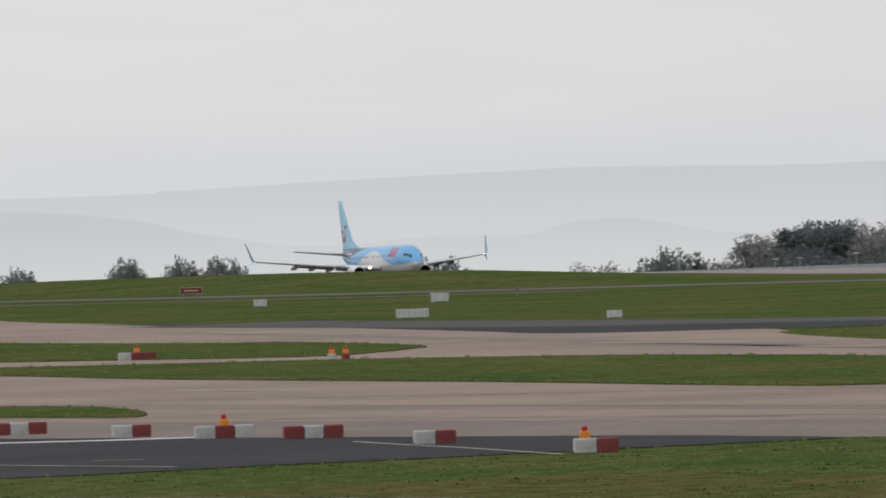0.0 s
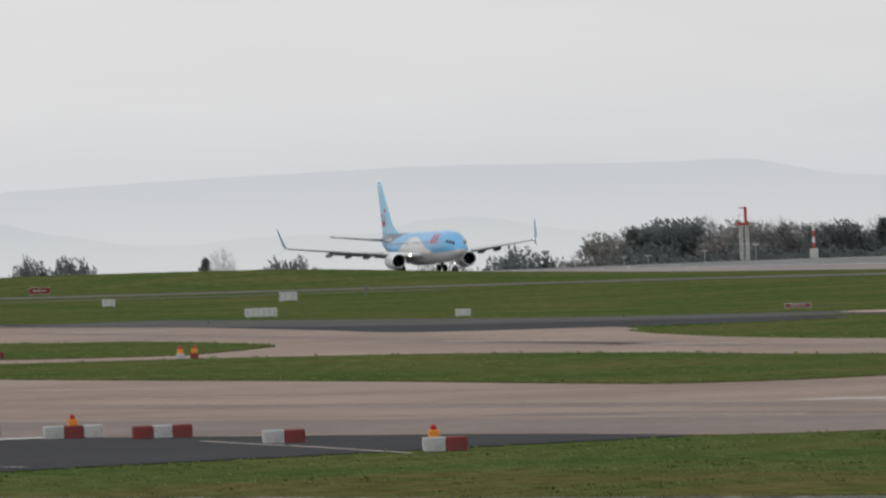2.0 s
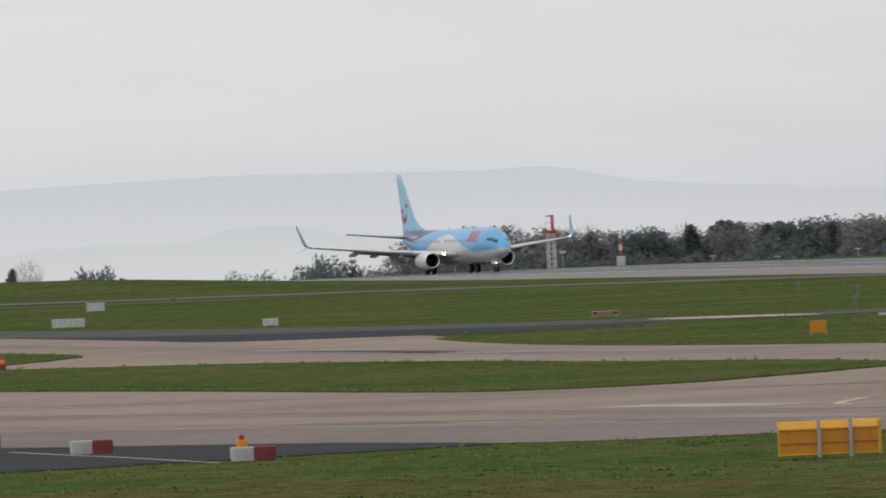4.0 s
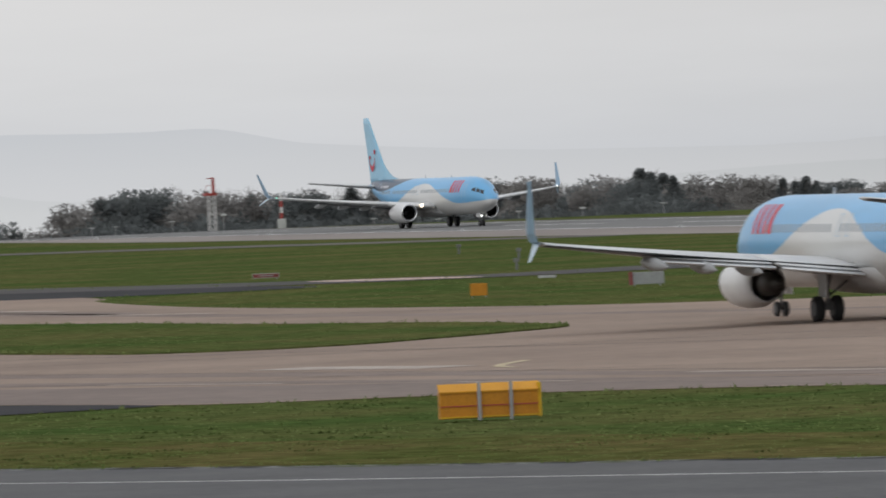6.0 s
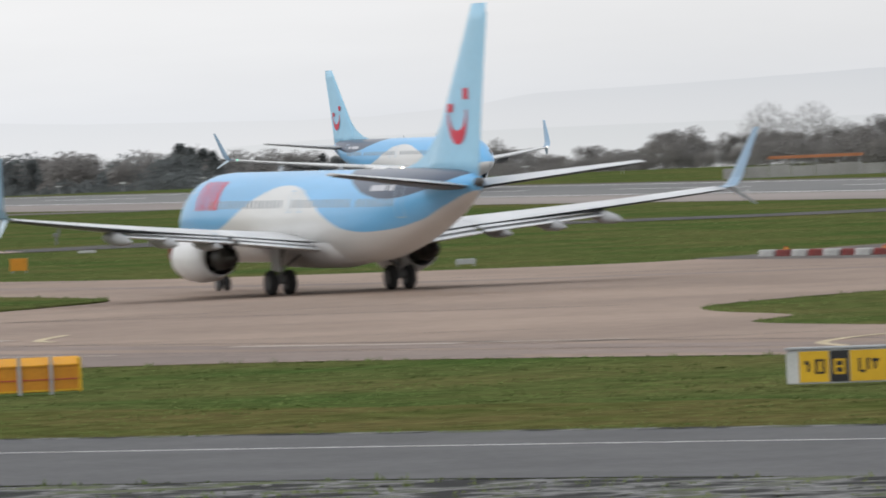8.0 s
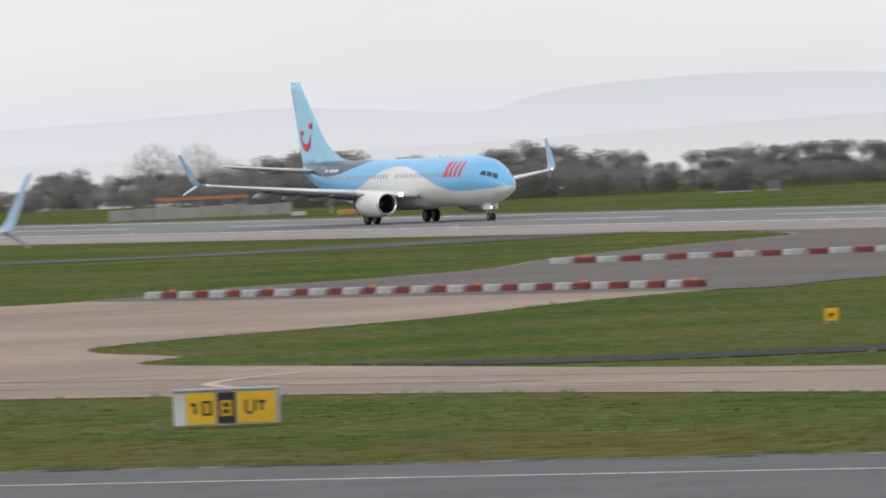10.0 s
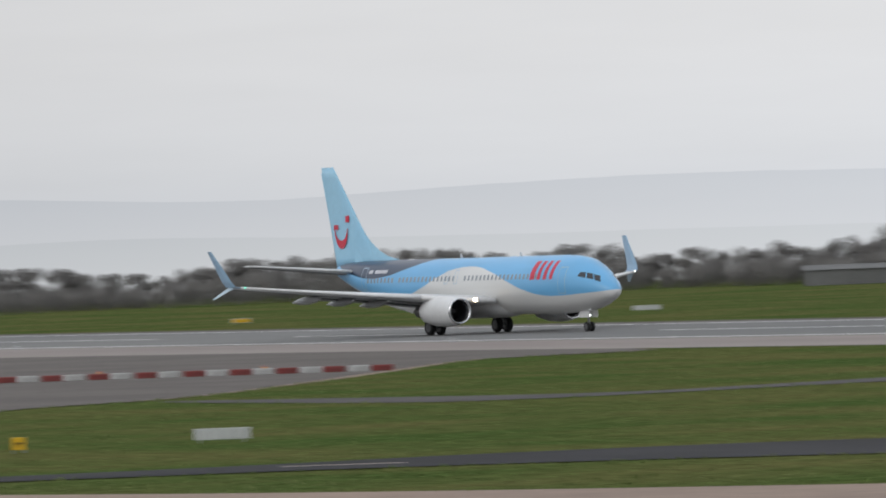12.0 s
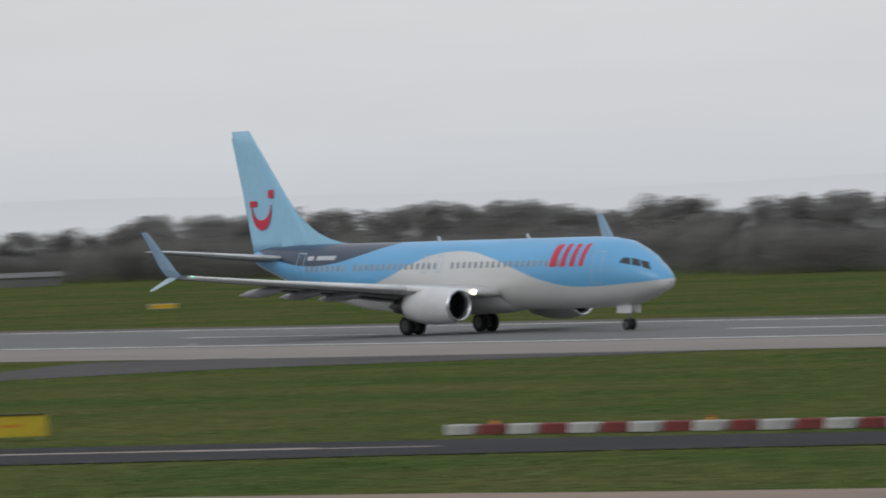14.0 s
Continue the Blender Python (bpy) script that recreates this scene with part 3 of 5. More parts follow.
# ---- trees ----
def crown(kind, seed, n):
    """A crown of unit height: many small clumps and twigs gathered in uneven masses.
    kind: 'round' a spreading twiggy crown, 'bare' open branches, 'cone' a conifer, 'bush' a low thicket, 'dome' a dense rounded tree."""
    rnd = random.Random(seed)
    masses = []
    if kind == "cone":
        for i in range(11):
            z = 0.1 + 0.078 * i
            masses.append((Vector((rnd.gauss(0, 0.012), rnd.gauss(0, 0.012), z)), min(0.19, (1.02 - z) * 0.38) * rnd.uniform(0.85, 1.15), 0.075))
    elif kind in ("bush", "dome"):
        for i in range(26):
            a, r = 2.4 * i, math.sqrt((i + 0.5) / 26) * 0.78
            top = 0.62 + 0.36 * math.cos(r * 1.7) * (0.8 + 0.25 * math.sin(3 * a + seed))
            rad = rnd.uniform(0.13, 0.22)
            masses.append((Vector((r * math.cos(a), r * math.sin(a), top - rad)), rad, rad))
            masses.append((Vector((r * math.cos(a), r * math.sin(a), (top - rad) * 0.45)), rad * 1.2, (top - rad) * 0.5))
    elif kind == "round":
        masses.append((Vector((0, 0, 0.5)), 0.24, 0.3))
        for i in range(20):
            a, z = 2.4 * i + seed, rnd.uniform(0.1, 0.85)
            r = 0.33 * math.sqrt(max(0.05, 1 - ((z - 0.5) / 0.45) ** 2)) * rnd.uniform(0.6, 1.0)
            rad = rnd.uniform(0.12, 0.19)
            masses.append((Vector((r * math.cos(a), r * math.sin(a), z)), rad, rad * 0.9))
    v, f = [], []
    for _ in range(n):
        if kind == "bare":
            # thin twigs that fan out from the limbs
            d = Vector((rnd.gauss(0, 1), rnd.gauss(0, 1), rnd.gauss(0.55, 0.8))).normalized()
            c = Vector((0, 0, 0.42)) + Vector((d.x * 0.36, d.y * 0.36, d.z * 0.54)) * rnd.random() ** 0.55
            u, s, w0 = (d + Vector((rnd.gauss(0, 0.4), rnd.gauss(0, 0.4), rnd.gauss(0.2, 0.4)))).normalized(), rnd.uniform(0.02, 0.05), 0.12
        else:
            o, rx, rz = rnd.choice(masses)
            d = Vector((rnd.gauss(0, 1), rnd.gauss(0, 1), rnd.gauss(0.25, 1))).normalized()
            k = 1.22 * rnd.random() ** 0.5
            c = o + Vector((d.x * rx, d.y * rx, d.z * rz)) * k
            u, s, w0 = (d + Vector((rnd.gauss(0, 0.6), rnd.gauss(0, 0.6), rnd.gauss(0, 0.6)))).normalized(), rnd.uniform(*{"cone": (0.009, 0.02), "round": (0.013, 0.027), "dome": (0.022, 0.045)}.get(kind, (0.014, 0.032))), 0.6
        w = u.cross(Vector((rnd.gauss(0, 1), rnd.gauss(0, 1), rnd.gauss(0, 1)))).normalized() * s * w0
        k = len(v)
        v += [c + u * s, c + w - u * s * 0.6, c - w - u * s * 0.6]
        f.append((k, k + 1, k + 2))
    return v, f


def limbs(seed, tall=0.55):
    rnd = random.Random(seed)
    segs = [tube((0, 0, 0), (0.01, 0, tall), 0.022, 0.012, 7)]
    for i in range(7):
        a, z0 = rnd.uniform(0, 2 * math.pi), rnd.uniform(0.22, tall)
        segs.append(tube((0, 0, z0), (0.16 * math.cos(a), 0.16 * math.sin(a), min(0.85, z0 + rnd.uniform(0.2, 0.33))), 0.007, 0.002, 5))
    return merge(*segs)


TREES = {}


def tree(kind, variant, x, y, height, wide=1.0, hazy=False):
    key = (kind, variant, hazy)
    m = Matrix.LocRotScale((x, y, gz(x, y) - 0.05), Euler((0, 0, (x * 7 + y * 3) % 6.28)), None)
    if key not in TREES:
        name = {"round": "tree", "bare": "tree", "cone": "conifer", "pine": "conifer", "bush": "bush", "dome": "tree"}[kind]
        label = {"round": "leafless brown-grey tree with a dense twiggy crown", "bare": "bare tree with thin open branches", "cone": "dense dark green pointed conifer", "bush": "low brown-grey leafless thicket", "pine": "broad dark green pine tree", "dome": "dome-shaped dark grey-green tree beyond the crest"}[kind]
        t = empty(name, m, label, name, "trees beyond the runway")
        part("trunk", limbs(variant, 0.85 if kind == "cone" else 0.55), BARK, t)
        leaf = (CONIFER if kind in ("cone", "pine", "dome") else TWIG) if not hazy else TWIG_HAZE
        shape = {"pine": "round"}.get(kind, kind)
        part("crown", crown(shape, variant * 13 + 5, {"round": 8500, "pine": 8500, "bare": 3200, "cone": 6000, "bush": 7500, "dome": 7500}[kind]), leaf, t)
        t.scale = (height * wide, height * wide, height)
        TREES[key] = t
        return t
    t = copy_thing(TREES[key], m)
    t.scale = (height * wide, height * wide, height)
    return t


def polar(az, d):
    return d * math.sin(radians(az)), d * math.cos(radians(az))


def line_at(table, az):
    for (a, p), (b, q) in zip(table, table[1:]):
        if a <= az <= b:
            return p + (q - p) * (az - a) / (b - a)
    return table[-1][1]


# bearing: distance of the wood's edge, and height of its top as an elevation
EDGE = [(-74, 1560), (-70, 1480), (-67, 1280), (-65, 1130), (-64, 1000), (-62, 985), (-58, 1010), (-55, 985), (-52, 1010), (-49, 965), (-47, 820), (-44, 800)]
TOPS = [(-72.0, -0.30), (-71.8, -0.17), (-71.4, -0.115), (-71.2, -0.20), (-71.05, -0.15), (-70.8, -0.125), (-70.5, -0.18), (-70.05, -0.12), (-69.7, -0.14), (-69.4, -0.15), (-69.05, -0.145), (-68.7, -0.17), (-68.4, -0.09), (-68.2, -0.12), (-67.9, -0.18), (-67.3, -0.2), (-66.9, -0.26), (-66.6, -0.2), (-66.4, -0.16), (-66.1, -0.25), (-65.9, -0.23),
        (-65.4, -0.25), (-65.25, -0.09), (-65.1, -0.22), (-64.6, -0.14), (-64.2, -0.15), (-63.9, -0.11), (-63.64, -0.04), (-63.45, -0.125), (-62.8, -0.165), (-62.3, -0.08), (-62.1, -0.16), (-61.7, -0.18), (-61.55, -0.25), (-61.1, -0.18), (-60.5, -0.18), (-60.0, -0.2), (-59.7, -0.26), (-59.0, -0.15), (-58.2, -0.12), (-57.7, -0.14),
        (-57.4, -0.24), (-56.93, -0.11), (-56.6, -0.22), (-55.9, -0.2), (-55.3, -0.18), (-54.93, -0.1), (-54.5, -0.17), (-54.0, -0.12), (-53.67, -0.2), (-53.3, -0.11), (-52.4, -0.15), (-51.6, -0.11), (-50.62, -0.03), (-49.74, -0.075), (-49.4, -0.035), (-48.5, -0.06), (-48, -0.03), (-47.6, -0.09), (-47.0, -0.07), (-44, -0.1)]
rnd = random.Random(11)
az = -71.95
while az < -45.0:
    d = line_at(EDGE, az) + rnd.uniform(5, 35)
    x, y = polar(az, d)
    h = EYE.z + d * math.tan(radians(line_at(TOPS, az) + (0.018 if az > -62 else 0.0) + rnd.uniform(-0.018, 0.022))) - gz(x, y)
    conifer = az < -67.0 and rnd.random() < 0.8
    tree(rnd.choice(("cone", "cone", "pine")) if conifer else "round", rnd.randrange(4), x, y, h, rnd.uniform(1.05, 1.4) if conifer else rnd.uniform(1.1, 1.45))
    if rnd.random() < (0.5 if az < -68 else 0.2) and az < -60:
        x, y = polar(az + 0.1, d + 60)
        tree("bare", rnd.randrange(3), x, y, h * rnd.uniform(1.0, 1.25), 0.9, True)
    az += (0.10 if conifer else 0.19) * rnd.uniform(0.7, 1.2) * 1000 / d
az = -71.6
while az < -45.0:
    d = line_at(EDGE, az) - rnd.uniform(0, 12)
    x, y = polar(az, d)
    h = (EYE.z + d * math.tan(radians(line_at(TOPS, az))) - gz(x, y)) * rnd.uniform(0.62, 0.86)
    tree("dome" if az < -67.7 else "bush", rnd.randrange(4), x, y, h * (0.95 if az < -67.7 else 1.0), rnd.uniform(1.0, 1.3))
    az += 0.25 * rnd.uniform(0.7, 1.2) * 1000 / d
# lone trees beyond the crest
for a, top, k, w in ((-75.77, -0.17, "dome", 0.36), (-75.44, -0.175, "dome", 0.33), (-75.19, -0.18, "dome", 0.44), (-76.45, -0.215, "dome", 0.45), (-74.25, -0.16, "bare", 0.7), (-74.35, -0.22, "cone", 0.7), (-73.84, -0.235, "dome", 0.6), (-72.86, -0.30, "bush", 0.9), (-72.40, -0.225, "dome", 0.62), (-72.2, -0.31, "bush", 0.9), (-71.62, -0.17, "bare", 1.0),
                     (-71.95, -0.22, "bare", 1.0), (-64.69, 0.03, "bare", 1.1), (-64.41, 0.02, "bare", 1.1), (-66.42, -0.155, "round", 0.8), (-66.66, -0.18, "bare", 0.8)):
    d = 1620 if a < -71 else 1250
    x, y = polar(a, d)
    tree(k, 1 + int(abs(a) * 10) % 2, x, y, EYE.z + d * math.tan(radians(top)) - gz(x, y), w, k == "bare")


# ---- aircraft ----
STN = [(0.30, 2.82, 0.02, 0.02), (0.38, 2.82, 0.22, 0.20), (0.58, 2.83, 0.50, 0.45), (0.98, 2.90, 0.80, 0.68), (1.55, 3.02, 1.10, 0.98), (2.25, 3.13, 1.37, 1.36), (3.0, 3.24, 1.57, 1.65), (3.9, 3.35, 1.73, 1.90), (5.2, 3.40, 1.82, 2.03),
       (6.6, 3.41, 1.88, 2.08), (10, 3.41, 1.88, 2.08), (14, 3.41, 1.88, 2.08), (18, 3.41, 1.88, 2.08), (22, 3.41, 1.88, 2.08), (25.0, 3.42, 1.88, 2.07), (27.0, 3.50, 1.86, 1.99), (29.5, 3.72, 1.74, 1.78), (32, 4.02, 1.50, 1.48), (34.5, 4.36, 1.12, 1.12), (36.3, 4.62, 0.72, 0.78), (37.4, 4.74, 0.42, 0.5),
       (38.0, 4.80, 0.18, 0.24)]


def section(x):
    """Centre height, half width, half height of the fuselage x metres behind the nose."""
    x = max(0.30, min(38.0, x))
    for a, b in zip(STN, STN[1:]):
        if x <= b[0]:
            t = (x - a[0]) / (b[0] - a[0])
            return [a[k] + (b[k] - a[k]) * t for k in (1, 2, 3)]
    return STN[-1][1:]


def skin(x, z, side, out=0.012):
    """A point of the fuselage's surface at x behind the nose and height z; side -1 right, 1 left."""
    zc, w, h = section(x)
    s = max(-0.999, min(0.999, (z - zc) / h))
    return (-x, side * (w * math.sqrt(1 - s * s) + out), z)


def decal(corners, side, out=0.012, nu=4, nv=6):
    """A thin patch laid on the fuselage: corners (x, z) anticlockwise."""
    (a, b, c, d) = [Vector(p) for p in corners]
    v, f = [], []
    for j in range(nv + 1):
        for i in range(nu + 1):
            u, w = i / nu, j / nv
            p = (a * (1 - u) + b * u) * (1 - w) + (d * (1 - u) + c * u) * w
            v.append(skin(p.x, p.y, side, out))
    for j in range(nv):
        for i in range(nu):
            q = (j * (nu + 1) + i, j * (nu + 1) + i + 1, (j + 1) * (nu + 1) + i + 1, (j + 1) * (nu + 1) + i)
            f.append(q if side > 0 else q[::-1])
    return v, f


def livery():
    """White belly with a wave, light blue over it, dark navy over the tail: paint edges as curves along the fuselage."""
    m = bpy.data.materials.new("fuselage paint")
    m.use_nodes = True
    nt = m.node_tree
    b = nt.nodes["Principled BSDF"]
    tex, sp = nt.nodes.new("ShaderNodeTexCoord"), nt.nodes.new("ShaderNodeSeparateXYZ")
    nt.links.new(tex.outputs["Object"], sp.inputs[0])

    def math_(op, a, bb):
        n = nt.nodes.new("ShaderNodeMath")
        n.operation = op
        for i, x in enumerate((a, bb)):
            if isinstance(x, (int, float)):
                n.inputs[i].default_value = x
            else:
                nt.links.new(x, n.inputs[i])
        return n.outputs[0]

    xn = math_("DIVIDE", sp.outputs["X"], -40.0)

    def edge(points):
        c = nt.nodes.new("ShaderNodeFloatCurve")
        cu = c.mapping.curves[0]
        pts = [(x / 40, z / 8) for x, z in points]
        cu.points[0].location, cu.points[1].location = pts[0], pts[-1]
        for p in pts[1:-1]:
            cu.points.new(*p)
        c.mapping.update()
        nt.links.new(xn, c.inputs["Value"])
        zb = math_("MULTIPLY", c.outputs[0], 8.0)
        d = math_("SUBTRACT", sp.outputs["Z"], zb)
        r = nt.nodes.new("ShaderNodeMapRange")
        r.inputs["From Min"].default_value, r.inputs["From Max"].default_value = -0.02, 0.02
        nt.links.new(d, r.inputs["Value"])
        return r.outputs[0]

    blue = edge([(0, 3.0), (1.2, 2.84), (3, 2.72), (5, 2.62), (7.3, 2.66), (9.6, 3.05), (12, 3.75), (14.4, 4.45), (16.8, 4.85), (19, 4.78), (21.3, 4.2), (23.5, 3.4), (26, 2.85), (29.5, 2.8), (33, 3.2), (35.5, 3.85), (38, 4.5), (40, 4.8)])
    navy = edge([(0, 7.5), (20, 7.2), (22.5, 5.75), (24.5, 5.25), (26.5, 4.75), (28.5, 4.35), (31, 4.2), (34, 4.5), (36, 4.9), (38, 5.3), (40, 5.6)])

    def mix(fac, a, bb):
        n = nt.nodes.new("ShaderNodeMix")
        n.data_type = "RGBA"
        nt.links.new(fac, n.inputs["Factor"])
        for k, x in (("A", a), ("B", bb)):
            if isinstance(x, tuple):
                n.inputs[k].default_value = (*x, 1)
            else:
                nt.links.new(x, n.inputs[k])
        return n.outputs["Result"]

    body = mix(blue, (0.66, 0.66, 0.65), (0.15, 0.43, 0.73))
    body = mix(navy, body, (0.022, 0.042, 0.085))
    dirt = nt.nodes.new("ShaderNodeTexNoise")
    dirt.inputs["Scale"].default_value, dirt.inputs["Detail"].default_value = 0.35, 7
    mp = nt.nodes.new("ShaderNodeMapping")
    mp.inputs["Scale"].default_value = (0.35, 1.5, 2.5)
    nt.links.new(tex.outputs["Object"], mp.inputs[0])
    nt.links.new(mp.outputs[0], dirt.inputs["Vector"])
    mr = nt.nodes.new("ShaderNodeMapRange")
    for k, v in (("From Min", 0.35), ("From Max", 0.65), ("To Min", 0.9), ("To Max", 1.03)):
        mr.inputs[k].default_value = v
    nt.links.new(dirt.outputs["Fac"], mr.inputs["Value"])
    sc = nt.nodes.new("ShaderNodeVectorMath")
    sc.operation = "SCALE"
    nt.links.new(body, sc.inputs[0])
    nt.links.new(mr.outputs[0], sc.inputs["Scale"])
    nt.links.new(sc.outputs[0], b.inputs["Base Color"])
    b.inputs["Roughness"].default_value = 0.33
    b.inputs["Coat Weight"].default_value = 0.2
    return m


LIVERY = livery()
FIN_BLUE = paint("fin light blue", (0.33, 0.58, 0.75), 0.3, col2=(0.29, 0.54, 0.72), scale=0.25, fine=0.03)
WINGLET = paint("winglet grey-blue", (0.27, 0.40, 0.53), 0.35, col2=(0.23, 0.35, 0.48), scale=0.4, fine=0.04)
WINGLET_LOW = paint("winglet pale blue", (0.46, 0.58, 0.66), 0.35, scale=0.4, fine=0.04)
WING = paint("wing grey-white paint", (0.64, 0.645, 0.65), 0.4, col2=(0.54, 0.545, 0.55), scale=0.4, fine=0.06)
# underside grey with the shade below wings and in gaps put into it
WING_SHADE = paint("wing shade grey", (0.13, 0.135, 0.14), 0.5, scale=0.4)
FAIRING = paint("flap fairing grey", (0.34, 0.345, 0.35), 0.5, scale=0.6, fine=0.06)
LE_METAL = paint("bare leading edge", (0.82, 0.82, 0.82), 0.4, 0.0, scale=0.6, fine=0.04)
NACELLE = paint("nacelle white paint", (0.70, 0.70, 0.70), 0.35, col2=(0.62, 0.62, 0.62), scale=0.5, fine=0.04)
LIP = paint("polished inlet lip", (0.75, 0.75, 0.76), 0.25, 0.9, scale=1)
FAN = paint("fan blades dark", (0.03, 0.03, 0.033), 0.45, 0.4, scale=2)
EXHAUST = paint("exhaust metal", (0.08, 0.075, 0.07), 0.5, 0.6, scale=1)
TYRE = paint("tyre rubber", (0.018, 0.018, 0.019), 0.8, scale=3)
HUB = paint("wheel hub grey", (0.10, 0.10, 0.105), 0.5, 0.2, scale=3)
STRUT = paint("gear strut paint", (0.16, 0.163, 0.168), 0.45, scale=2)
GEAR_DARK = paint("gear bay dark", (0.05, 0.05, 0.055), 0.7, scale=2)
GLASS_D = paint("dark cabin glass", (0.045, 0.05, 0.06), 0.15, scale=2, spec=0.5)
CABIN_W = paint("cabin window", (0.30, 0.33, 0.36), 0.12, scale=2, spec=0.7)
LOGO = paint("logo red", (0.62, 0.035, 0.07), 0.4, scale=1, fine=0.03)
DOOR_LINE = paint("door outline pale", (0.42, 0.55, 0.66), 0.4, scale=1)
PLATE = paint("dim lettering bars", (0.55, 0.56, 0.60), 0.5, scale=2)
LAMP = glow("landing light", (1.0, 0.80, 0.55), 9.0)
LAMP_S = glow("white lamp", (0.95, 0.95, 0.9), 3.0)
LAMP_G = glow("green lamp", (0.15, 0.8, 0.55), 1.2)


def foil(root, tip, thick_r, thick_t, n=10, m=8, curve=None):
    """A lifting surface between two chords, each (leading x, trailing x, y, z), with an aerofoil section."""
    v, f = [], []
    prof = []
    for k in range(2 * n):
        a = math.pi * k / n
        c = 0.5 * (1 + math.cos(a))                      # 1 trailing .. 0 leading
        th = 5 * (0.2969 * math.sqrt(max(c, 0)) - 0.126 * c - 0.3516 * c * c + 0.2843 * c ** 3 - 0.1036 * c ** 4)
        prof.append((c, th * (1 if k <= n else -0.75)))
    for j in range(m + 1):
        t = j / m
        le, te, y, z = [root[i] + (tip[i] - root[i]) * t for i in range(4)]
        if curve:
            z += curve(t)
        th = thick_r + (thick_t - thick_r) * t
        for c, h in prof:
            v.append((le + (te - le) * c, y, z + h * th))
    q = 2 * n
    for j in range(m):
        for i in range(q):
            f.append((j * q + i, j * q + (i + 1) % q, (j + 1) * q + (i + 1) % q, (j + 1) * q + i))
    f += [tuple(range(q - 1, -1, -1)), tuple(range(m * q, (m + 1) * q))]
    return v, f


def turned(vf):
    """Stands a surface built along y up along z (for fins)."""
    return [(x, z, y) for x, y, z in vf[0]], [g[::-1] for g in vf[1]]


def mirror(vf):
    return [(x, -y, z) for x, y, z in vf[0]], [g[::-1] for g in vf[1]]


def wheel(parent, name, r, w, at):
    """A tyre with its rim; turns about its own y axis."""
    hubbed = part(name, moved(lathe([(-w / 2, r * 0.62), (-w / 2, r * 0.86), (-w * 0.36, r * 0.97), (0, r), (w * 0.36, r * 0.97), (w / 2, r * 0.86), (w / 2, r * 0.62)], 28), Matrix.Rotation(radians(90), 4, "Z")), TYRE, parent, at=at, smooth=False)
    part("rim", moved(lathe([(-w * 0.52, r * 0.2), (-w * 0.50, r * 0.60), (w * 0.50, r * 0.60), (w * 0.52, r * 0.2)], 20), Matrix.Rotation(radians(90), 4, "Z")), HUB, hubbed, "grey metal rim")
    return hubbed


